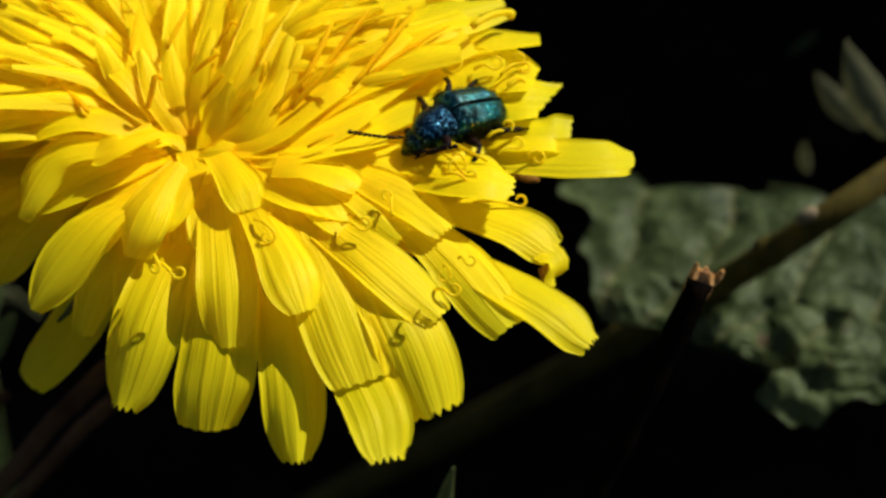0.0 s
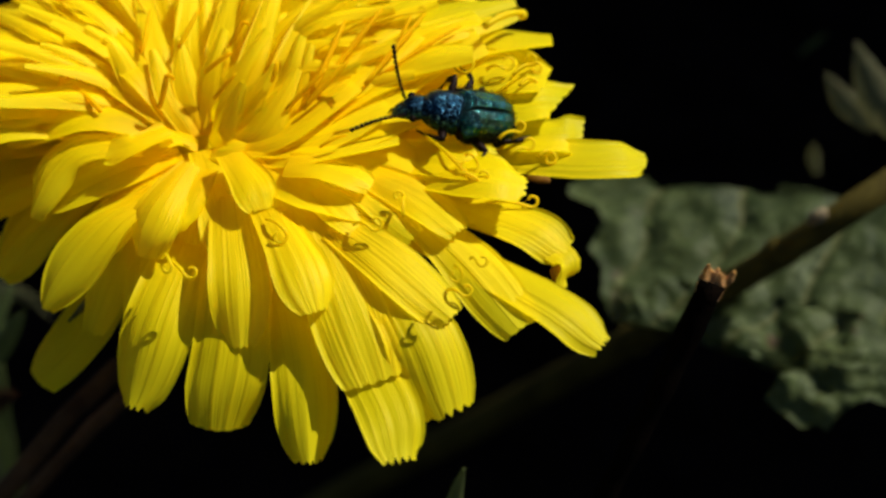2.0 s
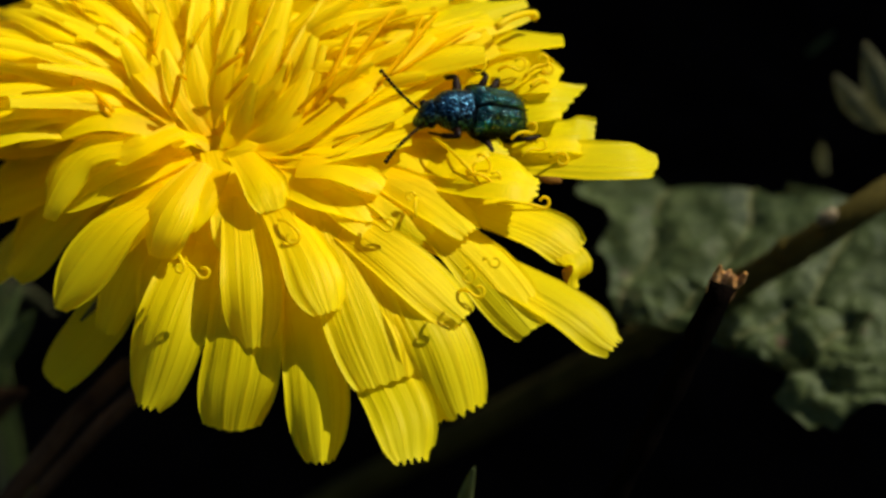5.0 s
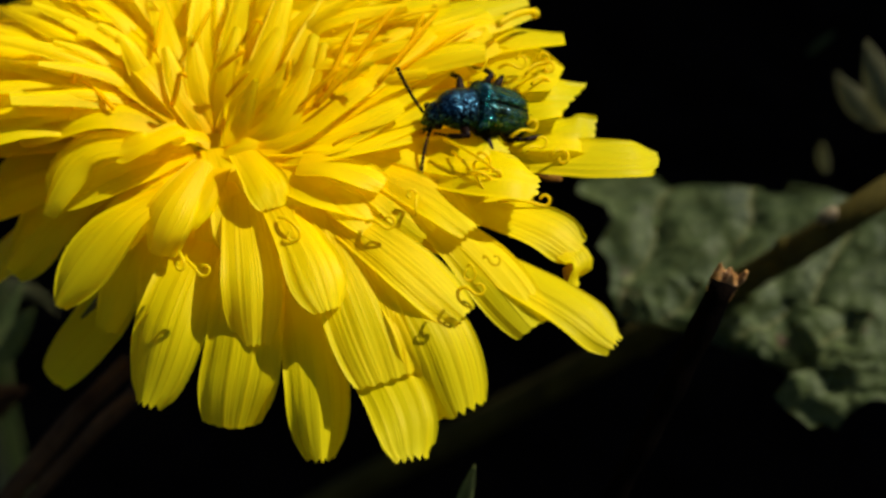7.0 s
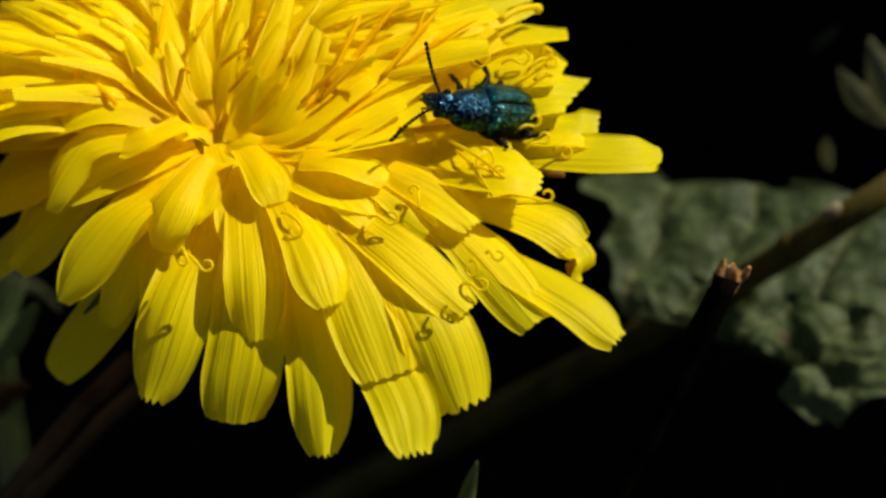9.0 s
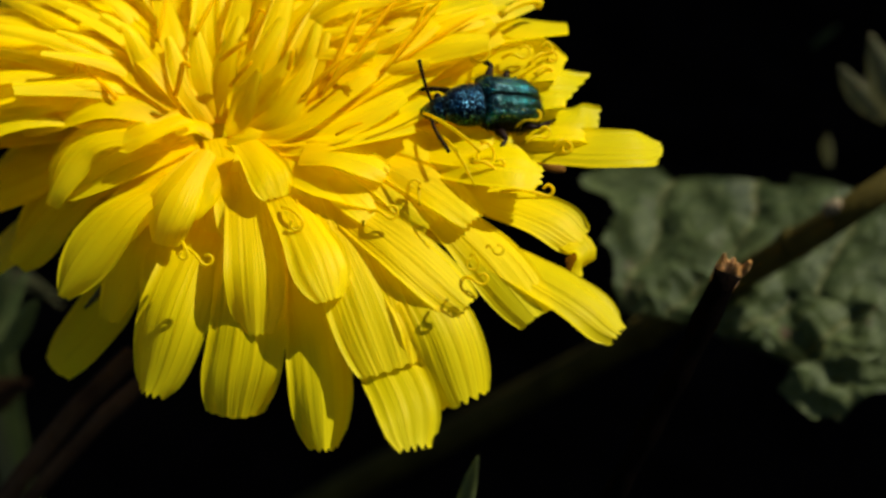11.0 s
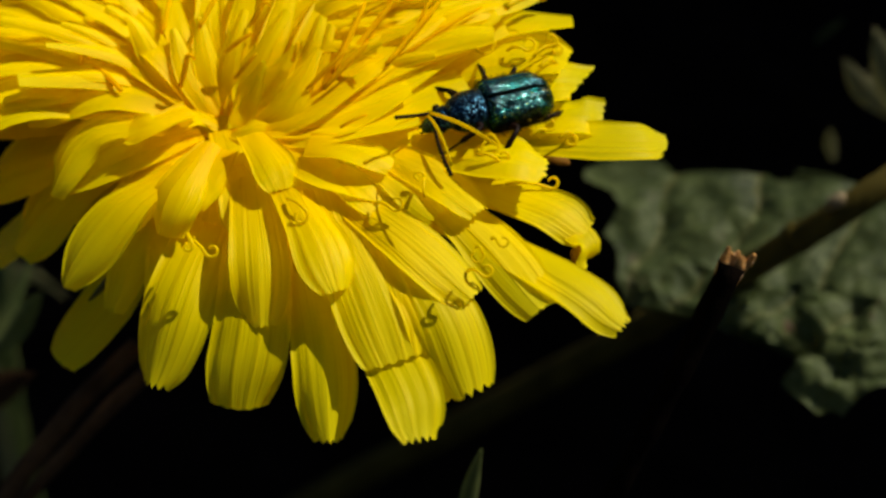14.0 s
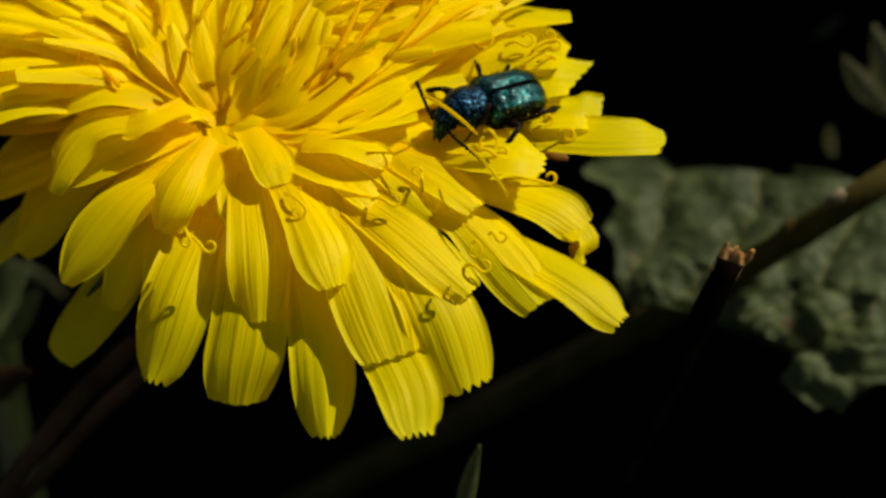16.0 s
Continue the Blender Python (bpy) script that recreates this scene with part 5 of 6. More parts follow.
    walk(legs[2][0], [
        (0, pose(-0.000350, 0.000700, -0.000600, -32.5, -33.8, 82.9)),
        (0.5, pose(-0.000350, 0.000700, -0.000600, -30.6, -32.3, 83.8)),
        (1, pose(-0.000350, 0.000700, -0.000600, -28.3, -35.5, 90.5)),
        (1.5, pose(-0.000350, 0.000700, -0.000600, -29.8, -41.4, 95.7)),
        (2, pose(-0.000350, 0.000700, -0.000600, -30.0, -40.1, 94.0)),
        (2.5, pose(-0.000350, 0.000700, -0.000600, -28.6, -35.1, 89.7)),
        (3, pose(-0.000350, 0.000700, -0.000600, -27.5, -30.4, 86.1)),
        (3.5, pose(-0.000350, 0.000700, -0.000600, -28.6, -35.6, 90.2)),
        (4, pose(-0.000350, 0.000700, -0.000600, -28.0, -33.3, 88.4)),
        (6.5, pose(-0.000350, 0.000700, -0.000600, -25.3, -27.8, 86.6)),
        (7, pose(-0.000350, 0.000700, -0.000600, -25.3, -26.8, 85.6)),
        (7.5, pose(-0.000350, 0.000700, -0.000600, -25.1, -22.9, 82.5)),
        (8, pose(-0.000350, 0.000700, -0.000600, -26.3, -28.2, 85.5)),
        (8.5, pose(-0.000350, 0.000700, -0.000600, -26.6, -30.5, 87.3)),
        (9, pose(-0.000350, 0.000700, -0.000600, -30.0, -34.1, 86.8)),
        (11.5, pose(-0.000350, 0.000700, -0.000600, -29.7, -35.1, 88.4)),
        (12, pose(-0.000350, 0.000700, -0.000600, -31.3, -37.6, 89.6)),
        (12.5, pose(-0.000350, 0.000700, -0.000600, -37.0, -39.9, 86.3)),
        (13, pose(-0.000350, 0.000700, -0.000600, -37.8, -40.6, 86.5)),
        (13.5, pose(-0.000350, 0.000700, -0.000600, -38.9, -42.5, 88.9)),
        (14, pose(-0.000350, 0.000700, -0.000600, -46.0, -50.8, 101.0)),
        (14.5, pose(-0.000350, 0.000700, -0.000600, -44.9, -50.1, 99.9)),
        (15, pose(-0.000350, 0.000700, -0.000600, -43.3, -47.6, 95.5)),
        (15.5, pose(-0.000350, 0.000700, -0.000600, -39.8, -44.1, 91.1)),
        (16, pose(-0.000350, 0.000700, -0.000600, -41.3, -45.1, 91.6))])
    walk(legs[2][1], [
        (0, pose(0.001280, 0.000000, 0.000000, -1.5, 75.4, -1.4)),
        (0.5, pose(0.001280, 0.000000, 0.000000, -0.9, 69.2, -0.9)),
        (1, pose(0.001280, 0.000000, 0.000000, -0.6, 61.3, -0.5)),
        (1.5, pose(0.001280, 0.000000, 0.000000, -0.8, 70.0, -0.8)),
        (2, pose(0.001280, 0.000000, 0.000000, -1.4, 76.9, -1.4)),
        (2.5, pose(0.001280, 0.000000, 0.000000, -0.7, 66.9, -0.7)),
        (3, pose(0.001280, 0.000000, 0.000000, -0.6, 59.9, -0.5)),
        (3.5, pose(0.001280, 0.000000, 0.000000, -0.7, 66.4, -0.7)),
        (4, pose(0.001280, 0.000000, 0.000000, -0.6, 63.7, -0.6)),
        (6.5, pose(0.001280, 0.000000, 0.000000, -0.4, 48.4, -0.3)),
        (7, pose(0.001280, 0.000000, 0.000000, -0.4, 50.7, -0.3)),
        (7.5, pose(0.001280, 0.000000, 0.000000, -0.4, 52.0, -0.3)),
        (8, pose(0.001280, 0.000000, 0.000000, -0.5, 59.1, -0.5)),
        (8.5, pose(0.001280, 0.000000, 0.000000, -0.7, 64.6, -0.6)),
        (9, pose(0.001280, 0.000000, 0.000000, -2.2, 80.6, -2.2)),
        (11.5, pose(0.001280, 0.000000, 0.000000, -0.8, 67.4, -0.7)),
        (12, pose(0.001280, 0.000000, 0.000000, -1.2, 73.3, -1.1)),
        (12.5, pose(0.001280, 0.000000, 0.000000, -17.5, 88.5, -17.4)),
        (13, pose(0.001280, 0.000000, 0.000000, -173.6, 85.4, -173.6)),
        (13.5, pose(0.001280, 0.000000, 0.000000, -176.6, 80.3, -176.7)),
        (14, pose(0.001280, 0.000000, 0.000000, -177.3, 77.2, -177.4)),
        (14.5, pose(0.001280, 0.000000, 0.000000, -176.6, 80.8, -176.6)),
        (15, pose(0.001280, 0.000000, 0.000000, -177.3, 76.6, -177.4)),
        (15.5, pose(0.001280, 0.000000, 0.000000, -176.4, 81.2, -176.5)),
        (16, pose(0.001280, 0.000000, 0.000000, -177.6, 73.7, -177.7))])
    walk(legs[3][0], [
        (0, pose(-0.000350, -0.000700, -0.000600, -11.2, -23.1, -123.1)),
        (0.5, pose(-0.000350, -0.000700, -0.000600, -9.5, -29.0, -119.8)),
        (1, pose(-0.000350, -0.000700, -0.000600, -5.1, -32.4, -115.5)),
        (1.5, pose(-0.000350, -0.000700, -0.000600, -6.1, -28.4, -117.0)),
        (2, pose(-0.000350, -0.000700, -0.000600, -6.9, -26.3, -118.1)),
        (2.5, pose(-0.000350, -0.000700, -0.000600, -8.8, -33.4, -118.0)),
        (3, pose(-0.000350, -0.000700, -0.000600, -9.3, -37.4, -117.3)),
        (3.5, pose(-0.000350, -0.000700, -0.000600, -8.8, -33.5, -118.0)),
        (4, pose(-0.000350, -0.000700, -0.000600, -9.2, -35.6, -117.7)),
        (6.5, pose(-0.000350, -0.000700, -0.000600, -4.6, -39.2, -114.2)),
        (7, pose(-0.000350, -0.000700, -0.000600, -5.2, -39.2, -114.6)),
        (7.5, pose(-0.000350, -0.000700, -0.000600, -6.2, -39.5, -115.0)),
        (8, pose(-0.000350, -0.000700, -0.000600, -6.4, -36.8, -115.7)),
        (8.5, pose(-0.000350, -0.000700, -0.000600, -6.0, -34.2, -115.9)),
        (9, pose(-0.000350, -0.000700, -0.000600, -6.5, -21.1, -118.6)),
        (11.5, pose(-0.000350, -0.000700, -0.000600, 0.2, -22.8, -111.6)),
        (12, pose(-0.000350, -0.000700, -0.000600, -1.2, -20.2, -113.1)),
        (12.5, pose(-0.000350, -0.000700, -0.000600, -3.6, -0.1, -117.1)),
        (13, pose(-0.000350, -0.000700, -0.000600, -4.5, 4.7, -118.9)),
        (13.5, pose(-0.000350, -0.000700, -0.000600, -4.6, 4.4, -119.1)),
        (14, pose(-0.000350, -0.000700, -0.000600, 0.6, 12.0, -110.8)),
        (14.5, pose(-0.000350, -0.000700, -0.000600, 0.2, 12.2, -111.5)),
        (15, pose(-0.000350, -0.000700, -0.000600, -3.6, 7.5, -117.6)),
        (15.5, pose(-0.000350, -0.000700, -0.000600, -5.7, 4.2, -120.8)),
        (16, pose(-0.000350, -0.000700, -0.000600, -7.7, 2.2, -123.8))])
    walk(legs[3][1], [
        (0, pose(0.001280, 0.000000, 0.000000, -0.2, 55.7, -0.2)),
        (0.5, pose(0.001280, 0.000000, 0.000000, -0.3, 66.3, -0.2)),
        (1, pose(0.001280, 0.000000, 0.000000, -0.3, 78.0, -0.3)),
        (1.5, pose(0.001280, 0.000000, 0.000000, -0.2, 69.3, -0.2)),
        (2, pose(0.001280, 0.000000, 0.000000, -0.2, 61.0, -0.1)),
        (2.5, pose(0.001280, 0.000000, 0.000000, -0.3, 71.3, -0.3)),
        (3, pose(0.001280, 0.000000, 0.000000, -0.5, 77.4, -0.5)),
        (3.5, pose(0.001280, 0.000000, 0.000000, -0.3, 71.8, -0.3)),
        (4, pose(0.001280, 0.000000, 0.000000, -0.4, 74.3, -0.4)),
        (6.5, pose(0.001280, 0.000000, 0.000000, -1.6, 87.8, -1.6)),
        (7, pose(0.001280, 0.000000, 0.000000, -0.9, 86.0, -0.9)),
        (7.5, pose(0.001280, 0.000000, 0.000000, -0.7, 83.8, -0.7)),
        (8, pose(0.001280, 0.000000, 0.000000, -0.4, 79.0, -0.4)),
        (8.5, pose(0.001280, 0.000000, 0.000000, -0.3, 74.3, -0.2)),
        (9, pose(0.001280, 0.000000, 0.000000, -0.1, 52.3, -0.1)),
        (11.5, pose(0.001280, 0.000000, 0.000000, 0.0, 71.3, 0.0)),
        (12, pose(0.001280, 0.000000, 0.000000, -0.0, 64.8, -0.0)),
        (12.5, pose(0.001280, 0.000000, 0.000000, -0.0, 30.5, -0.0)),
        (13, pose(0.001280, 0.000000, 0.000000, -0.0, 20.2, -0.0)),
        (13.5, pose(0.001280, 0.000000, 0.000000, -0.0, 20.2, -0.0)),
        (14, pose(0.001280, 0.000000, 0.000000, 0.0, 20.2, 0.0)),
        (14.5, pose(0.001280, 0.000000, 0.000000, 0.0, 20.2, 0.0)),
        (15, pose(0.001280, 0.000000, 0.000000, -0.0, 20.2, -0.0)),
        (15.5, pose(0.001280, 0.000000, 0.000000, -0.1, 20.2, -0.0)),
        (16, pose(0.001280, 0.000000, 0.000000, -0.1, 20.2, -0.0))])
    walk(legs[4][0], [
        (0, pose(-0.001300, 0.000750, -0.000600, 48.3, -46.5, 136.0)),
        (0.5, pose(-0.001300, 0.000750, -0.000600, 54.1, -49.0, 135.1)),
        (1, pose(-0.001300, 0.000750, -0.000600, 55.0, -47.5, 148.1)),
        (1.5, pose(-0.001300, 0.000750, -0.000600, 48.7, -42.5, 158.8)),
        (2, pose(-0.001300, 0.000750, -0.000600, 57.4, -48.7, 151.5)),
        (2.5, pose(-0.001300, 0.000750, -0.000600, 58.7, -49.5, 145.0)),
        (3, pose(-0.001300, 0.000750, -0.000600, 63.3, -51.7, 137.4)),
        (3.5, pose(-0.001300, 0.000750, -0.000600, 56.0, -48.1, 147.3)),
        (4, pose(-0.001300, 0.000750, -0.000600, 59.5, -50.0, 143.1)),
        (6.5, pose(-0.001300, 0.000750, -0.000600, 68.5, -53.2, 138.8)),
        (7, pose(-0.001300, 0.000750, -0.000600, 75.0, -54.8, 133.0)),
        (7.5, pose(-0.001300, 0.000750, -0.000600, 86.4, -56.0, 119.2)),
        (8, pose(-0.001300, 0.000750, -0.000600, 75.5, -54.8, 129.7)),
        (8.5, pose(-0.001300, 0.000750, -0.000600, 76.9, -55.2, 131.9)),
        (9, pose(-0.001300, 0.000750, -0.000600, 68.2, -53.3, 132.8)),
        (11.5, pose(-0.001300, 0.000750, -0.000600, 60.5, -50.5, 140.8)),
        (12, pose(-0.001300, 0.000750, -0.000600, 55.0, -47.9, 144.6)),
        (12.5, pose(-0.001300, 0.000750, -0.000600, 44.3, -41.2, 146.9)),
        (13, pose(-0.001300, 0.000750, -0.000600, 44.4, -40.9, 148.3)),
        (13.5, pose(-0.001300, 0.000750, -0.000600, 43.2, -38.8, 152.3)),
        (14, pose(-0.001300, 0.000750, -0.000600, 33.3, -18.3, 167.0)),
        (14.5, pose(-0.001300, 0.000750, -0.000600, 33.0, -18.8, 164.8)),
        (15, pose(-0.001300, 0.000750, -0.000600, 36.3, -27.8, 160.3)),
        (15.5, pose(-0.001300, 0.000750, -0.000600, 40.1, -35.5, 153.3)),
        (16, pose(-0.001300, 0.000750, -0.000600, 38.6, -33.1, 155.2))])
    walk(legs[4][1], [
        (0, pose(0.001280, 0.000000, 0.000000, 0.9, 64.5, 0.8)),
        (0.5, pose(0.001280, 0.000000, 0.000000, 0.9, 64.2, 0.8)),
        (1, pose(0.001280, 0.000000, 0.000000, 0.6, 53.6, 0.5)),
        (1.5, pose(0.001280, 0.000000, 0.000000, 0.5, 41.2, 0.3)),
        (2, pose(0.001280, 0.000000, 0.000000, 0.5, 46.3, 0.4)),
        (2.5, pose(0.001280, 0.000000, 0.000000, 0.5, 48.0, 0.4)),
        (3, pose(0.001280, 0.000000, 0.000000, 0.6, 52.8, 0.5)),
        (3.5, pose(0.001280, 0.000000, 0.000000, 0.5, 46.4, 0.4)),
        (4, pose(0.001280, 0.000000, 0.000000, 0.5, 48.6, 0.4)),
        (6.5, pose(0.001280, 0.000000, 0.000000, 0.7, 54.9, 0.5)),
        (7, pose(0.001280, 0.000000, 0.000000, 0.7, 56.8, 0.6)),
        (7.5, pose(0.001280, 0.000000, 0.000000, 0.9, 63.7, 0.8)),
        (8, pose(0.001280, 0.000000, 0.000000, 0.8, 59.6, 0.7)),
        (8.5, pose(0.001280, 0.000000, 0.000000, 0.7, 58.1, 0.6)),
        (9, pose(0.001280, 0.000000, 0.000000, 1.0, 66.5, 1.0)),
        (11.5, pose(0.001280, 0.000000, 0.000000, 1.7, 74.2, 1.6)),
        (12, pose(0.001280, 0.000000, 0.000000, 1.4, 71.7, 1.3)),
        (12.5, pose(0.001280, 0.000000, 0.000000, 1.9, 76.8, 1.9)),
        (13, pose(0.001280, 0.000000, 0.000000, 1.7, 75.2, 1.6)),
        (13.5, pose(0.001280, 0.000000, 0.000000, 1.3, 71.5, 1.3)),
        (14, pose(0.001280, 0.000000, 0.000000, 0.8, 62.6, 0.7)),
        (14.5, pose(0.001280, 0.000000, 0.000000, 0.8, 63.5, 0.8)),
        (15, pose(0.001280, 0.000000, 0.000000, 0.9, 64.4, 0.8)),
        (15.5, pose(0.001280, 0.000000, 0.000000, 1.0, 66.9, 0.9)),
        (16, pose(0.001280, 0.000000, 0.000000, 0.8, 62.0, 0.7))])
    walk(legs[5][0], [
        (0, pose(-0.001300, -0.000750, -0.000600, -26.3, -24.7, -141.4)),
        (0.5, pose(-0.001300, -0.000750, -0.000600, -27.0, -5.0, -134.4)),
        (1, pose(-0.001300, -0.000750, -0.000600, -22.7, -9.6, -126.2)),
        (1.5, pose(-0.001300, -0.000750, -0.000600, -21.1, -2.1, -130.2)),
        (2, pose(-0.001300, -0.000750, -0.000600, -22.8, -3.6, -130.8)),
        (2.5, pose(-0.001300, -0.000750, -0.000600, -27.5, -10.5, -129.2)),
        (3, pose(-0.001300, -0.000750, -0.000600, -31.0, -15.7, -126.0)),
        (3.5, pose(-0.001300, -0.000750, -0.000600, -27.0, -9.5, -129.8)),
        (4, pose(-0.001300, -0.000750, -0.000600, -29.1, -12.7, -128.1)),
        (6.5, pose(-0.001300, -0.000750, -0.000600, -27.8, -21.7, -118.0)),
        (7, pose(-0.001300, -0.000750, -0.000600, -30.0, -23.4, -116.8)),
        (7.5, pose(-0.001300, -0.000750, -0.000600, -34.8, -26.0, -114.4)),
        (8, pose(-0.001300, -0.000750, -0.000600, -30.3, -20.4, -120.1)),
        (8.5, pose(-0.001300, -0.000750, -0.000600, -28.2, -18.8, -121.1)),
        (9, pose(-0.001300, -0.000750, -0.000600, -23.5, -4.2, -131.1)),
        (11.5, pose(-0.001300, -0.000750, -0.000600, -15.5, -5.4, -123.1)),
        (12, pose(-0.001300, -0.000750, -0.000600, -16.1, 0.0, -126.3)),
        (12.5, pose(-0.001300, -0.000750, -0.000600, -16.2, -5.3, -136.0)),
        (13, pose(-0.001300, -0.000750, -0.000600, -16.7, -3.2, -137.6)),
        (13.5, pose(-0.001300, -0.000750, -0.000600, -16.5, -3.3, -137.2)),
        (14, pose(-0.001300, -0.000750, -0.000600, -10.5, 10.8, -129.6)),
        (14.5, pose(-0.001300, -0.000750, -0.000600, -11.1, 11.2, -130.8)),
        (15, pose(-0.001300, -0.000750, -0.000600, -14.8, 3.2, -136.0)),
        (15.5, pose(-0.001300, -0.000750, -0.000600, -17.6, -2.5, -139.3)),
        (16, pose(-0.001300, -0.000750, -0.000600, -19.2, -4.0, -141.7))])
    walk(legs[5][1], [
        (0, pose(0.001280, 0.000000, 0.000000, -0.3, 40.3, -0.2)),
        (0.5, pose(0.001280, 0.000000, 0.000000, -0.4, 51.8, -0.3)),
        (1, pose(0.001280, 0.000000, 0.000000, -0.4, 60.4, -0.4)),
        (1.5, pose(0.001280, 0.000000, 0.000000, -0.3, 46.5, -0.2)),
        (2, pose(0.001280, 0.000000, 0.000000, -0.3, 39.9, -0.2)),
        (2.5, pose(0.001280, 0.000000, 0.000000, -0.4, 51.1, -0.3)),
        (3, pose(0.001280, 0.000000, 0.000000, -0.5, 59.1, -0.4)),
        (3.5, pose(0.001280, 0.000000, 0.000000, -0.4, 50.7, -0.3)),
        (4, pose(0.001280, 0.000000, 0.000000, -0.4, 54.2, -0.3)),
        (6.5, pose(0.001280, 0.000000, 0.000000, -0.7, 71.5, -0.7)),
        (7, pose(0.001280, 0.000000, 0.000000, -0.7, 70.7, -0.7)),
        (7.5, pose(0.001280, 0.000000, 0.000000, -0.8, 71.3, -0.8)),
        (8, pose(0.001280, 0.000000, 0.000000, -0.6, 64.5, -0.5)),
        (8.5, pose(0.001280, 0.000000, 0.000000, -0.5, 59.8, -0.4)),
        (9, pose(0.001280, 0.000000, 0.000000, -0.3, 42.0, -0.2)),
        (11.5, pose(0.001280, 0.000000, 0.000000, -0.4, 63.7, -0.3)),
        (12, pose(0.001280, 0.000000, 0.000000, -0.3, 55.9, -0.2)),
        (12.5, pose(0.001280, 0.000000, 0.000000, -0.2, 26.4, -0.1)),
        (13, pose(0.001280, 0.000000, 0.000000, -0.2, 20.2, -0.1)),
        (13.5, pose(0.001280, 0.000000, 0.000000, -0.2, 20.2, -0.1)),
        (14, pose(0.001280, 0.000000, 0.000000, -0.1, 20.2, -0.0)),
        (14.5, pose(0.001280, 0.000000, 0.000000, -0.1, 20.2, -0.0)),
        (15, pose(0.001280, 0.000000, 0.000000, -0.2, 20.2, -0.1)),
        (15.5, pose(0.001280, 0.000000, 0.000000, -0.2, 20.2, -0.1)),
        (16, pose(0.001280, 0.000000, 0.000000, -0.2, 20.2, -0.1))])
    walk(straps[0], [
        (0, pose(0.010237, -0.004363, 0.003000, 39.8, 7.3, -28.8)),
        (0.5, pose(0.009960, -0.004391, 0.003000, 39.8, 7.3, -28.6)),
        (1, pose(0.009072, -0.003860, 0.003000, 29.0, 7.1, -52.7)),
        (1.5, pose(0.009852, -0.004099, 0.003000, 29.3, 7.8, -52.0)),
        (2, pose(0.009854, -0.004390, 0.003000, 28.7, 8.0, -52.9)),
        (2.5, pose(0.009806, -0.004097, 0.003000, 28.0, 8.0, -54.1)),
        (3, pose(0.009716, -0.004244, 0.003000, 27.3, 8.1, -55.1)),
        (3.5, pose(0.009545, -0.004411, 0.003000, 26.7, 8.2, -56.1)),
        (4, pose(0.009600, -0.004408, 0.003000, 26.7, 8.2, -56.1)),
        (6.5, pose(0.010023, -0.004674, 0.003000, 34.0, 7.1, -43.4)),
        (7, pose(0.010155, -0.004755, 0.003000, 35.0, 6.9, -41.3)),
        (7.5, pose(0.010190, -0.004867, 0.003000, 34.9, 7.1, -41.5)),
        (8, pose(0.010129, -0.004972, 0.003000, 34.8, 7.3, -41.5)),
        (8.5, pose(0.010085, -0.005042, 0.003000, 34.7, 7.6, -41.6)),
        (9, pose(0.010154, -0.005085, 0.003000, 34.6, 7.9, -41.7)),
        (11.5, pose(0.009182, -0.005757, 0.004700, 33.9, 6.1, -44.0)),
        (12, pose(0.009401, -0.006070, 0.004700, 34.6, 7.0, -42.1)),
        (12.5, pose(0.009637, -0.006362, 0.004700, 35.6, 8.2, -39.4)),
        (13, pose(0.009735, -0.006215, 0.004700, 36.0, 8.2, -38.4)),
        (13.5, pose(0.009570, -0.006219, 0.004700, 37.3, 8.1, -35.2)),
        (14, pose(0.009358, -0.006234, 0.004700, 38.6, 8.0, -32.0)),
        (14.5, pose(0.008737, -0.005549, 0.004700, 35.5, 5.5, -40.9)),
        (15, pose(0.009137, -0.005667, 0.004700, 35.1, 6.1, -41.6)),
        (15.5, pose(0.009130, -0.005469, 0.004700, 34.2, 6.0, -43.6)),
        (16, pose(0.009117, -0.005380, 0.004700, 33.3, 5.8, -45.5))])
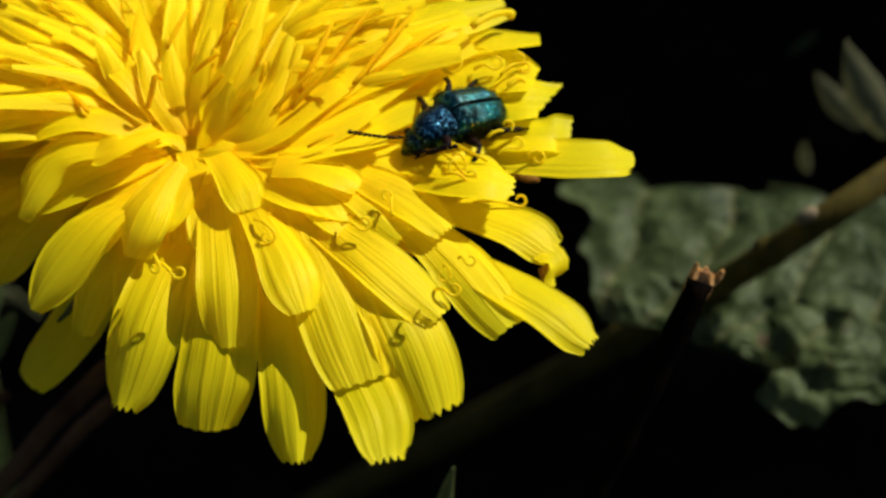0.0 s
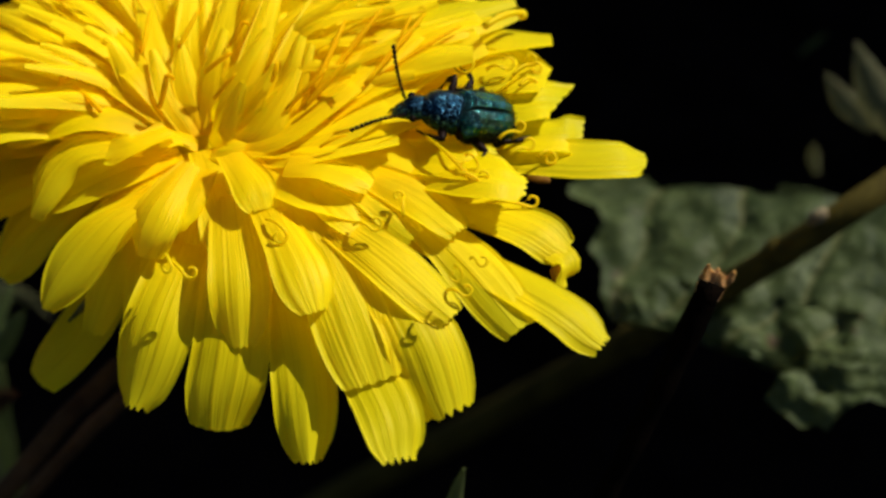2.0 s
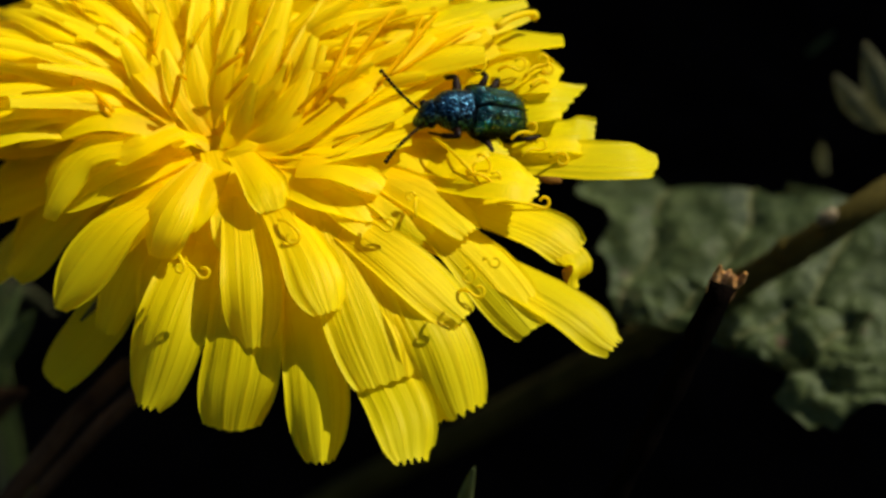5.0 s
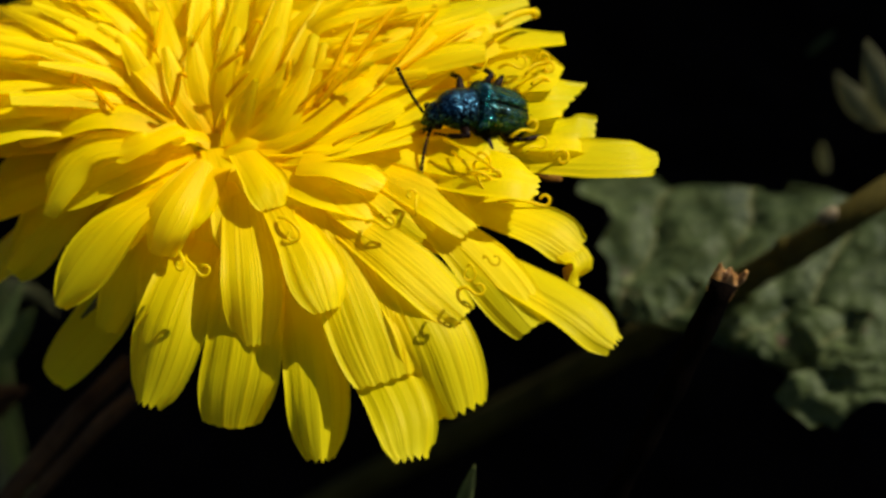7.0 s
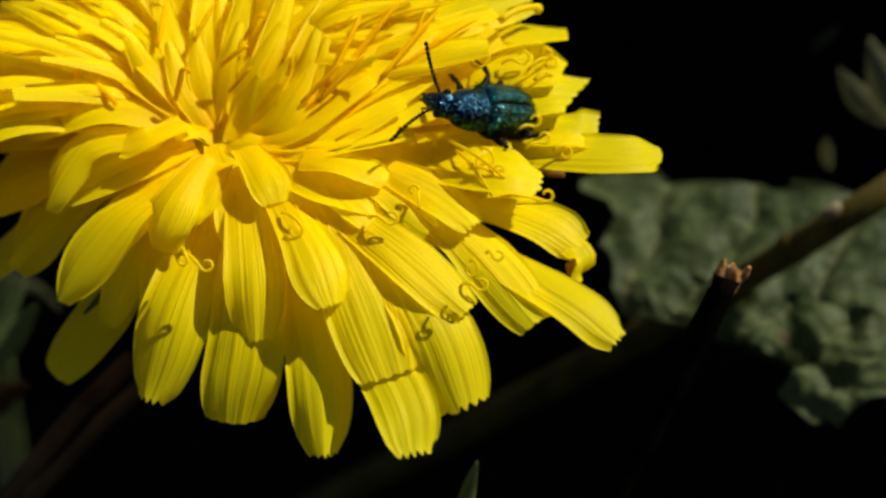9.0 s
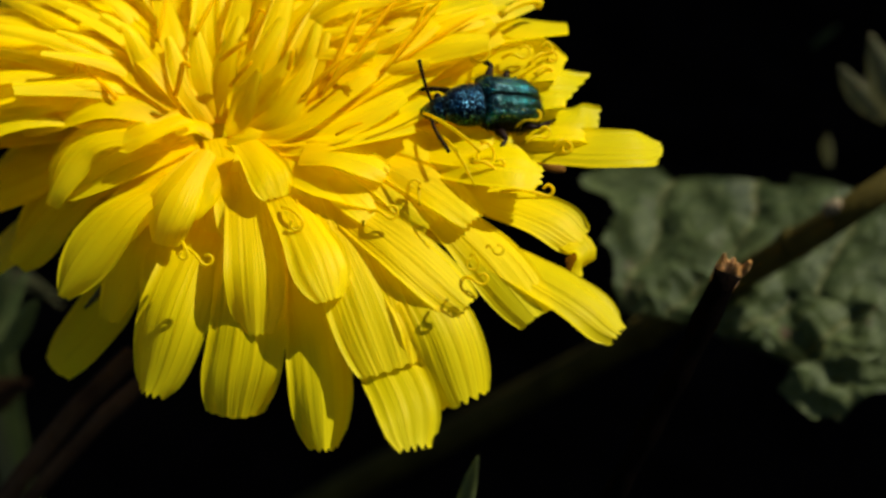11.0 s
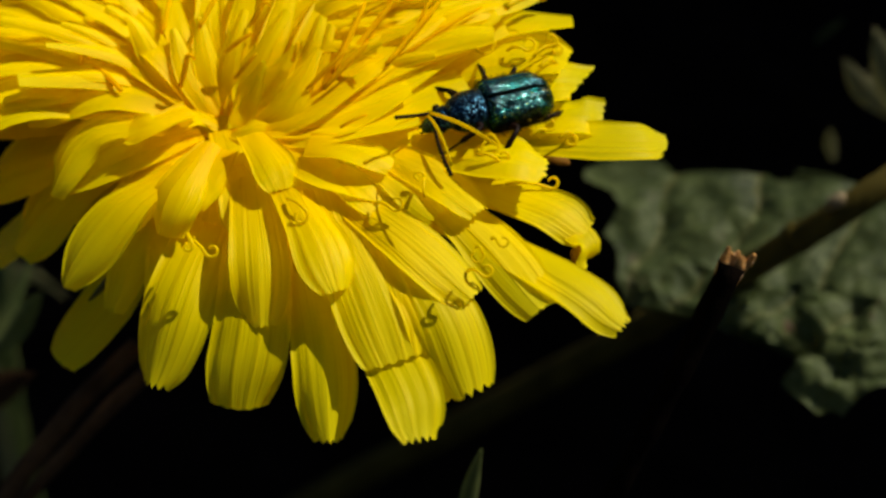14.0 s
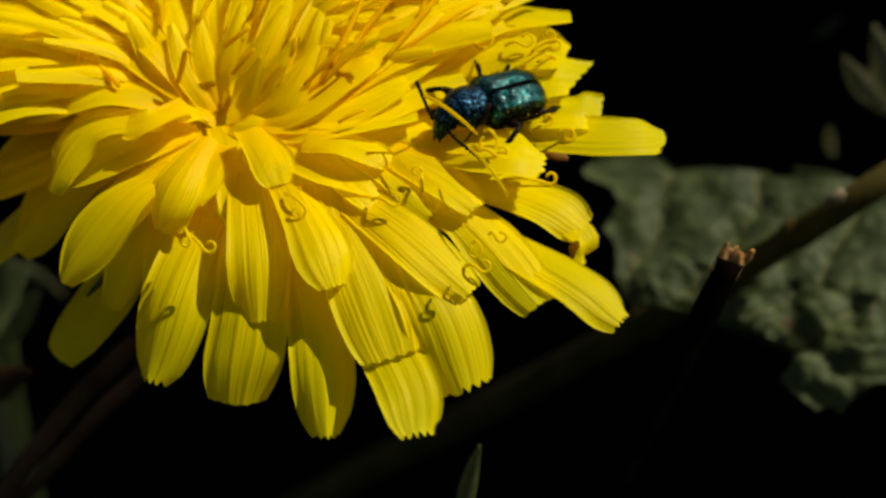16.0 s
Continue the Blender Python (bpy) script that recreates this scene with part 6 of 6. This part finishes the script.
    walk(straps[1], [
        (0, pose(0.010797, -0.004801, 0.002600, 27.1, 7.2, -55.9)),
        (0.5, pose(0.010593, -0.004845, 0.002600, 26.8, 7.2, -56.4)),
        (1, pose(0.010560, -0.004687, 0.002600, 26.4, 7.2, -57.0)),
        (1.5, pose(0.010542, -0.004551, 0.002600, 25.9, 7.2, -57.8)),
        (2, pose(0.010597, -0.004819, 0.002600, 25.5, 7.3, -58.4)),
        (2.5, pose(0.010609, -0.004513, 0.002600, 24.9, 7.3, -59.2)),
        (3, pose(0.010573, -0.004638, 0.002600, 24.5, 7.4, -59.9)),
        (3.5, pose(0.010456, -0.004782, 0.002600, 24.1, 7.4, -60.4)),
        (4, pose(0.010444, -0.004789, 0.002600, 23.6, 7.4, -61.1)),
        (6.5, pose(0.010437, -0.004991, 0.002600, 23.9, 7.6, -60.7)),
        (7, pose(0.010483, -0.005059, 0.002600, 23.9, 7.6, -60.6)),
        (7.5, pose(0.010517, -0.005135, 0.002600, 24.0, 7.6, -60.5)),
        (8, pose(0.010456, -0.005203, 0.002600, 24.1, 7.7, -60.3)),
        (8.5, pose(0.010412, -0.005237, 0.002600, 24.2, 7.7, -60.2)),
        (9, pose(0.010481, -0.005243, 0.002600, 24.3, 7.7, -60.1)),
        (11.5, pose(0.009973, -0.006607, 0.004000, 20.3, 7.1, -65.9)),
        (12, pose(0.009987, -0.006984, 0.004000, 20.5, 7.6, -65.4)),
        (12.5, pose(0.010020, -0.007337, 0.004000, 20.8, 8.2, -64.9)),
        (13, pose(0.010140, -0.007365, 0.004000, 23.2, 7.7, -61.7)),
        (13.5, pose(0.009738, -0.006822, 0.004300, 19.0, 5.6, -68.0)),
        (14, pose(0.009285, -0.006282, 0.004600, 16.5, 4.4, -71.5)),
        (14.5, pose(0.008974, -0.005938, 0.004800, 4.5, 4.9, -85.1)),
        (15, pose(0.010218, -0.007152, 0.004000, 20.9, 7.6, -64.9)),
        (15.5, pose(0.010577, -0.007130, 0.003700, 22.5, 7.9, -62.5)),
        (16, pose(0.010931, -0.007214, 0.003400, 24.3, 8.1, -59.9))])


motions()
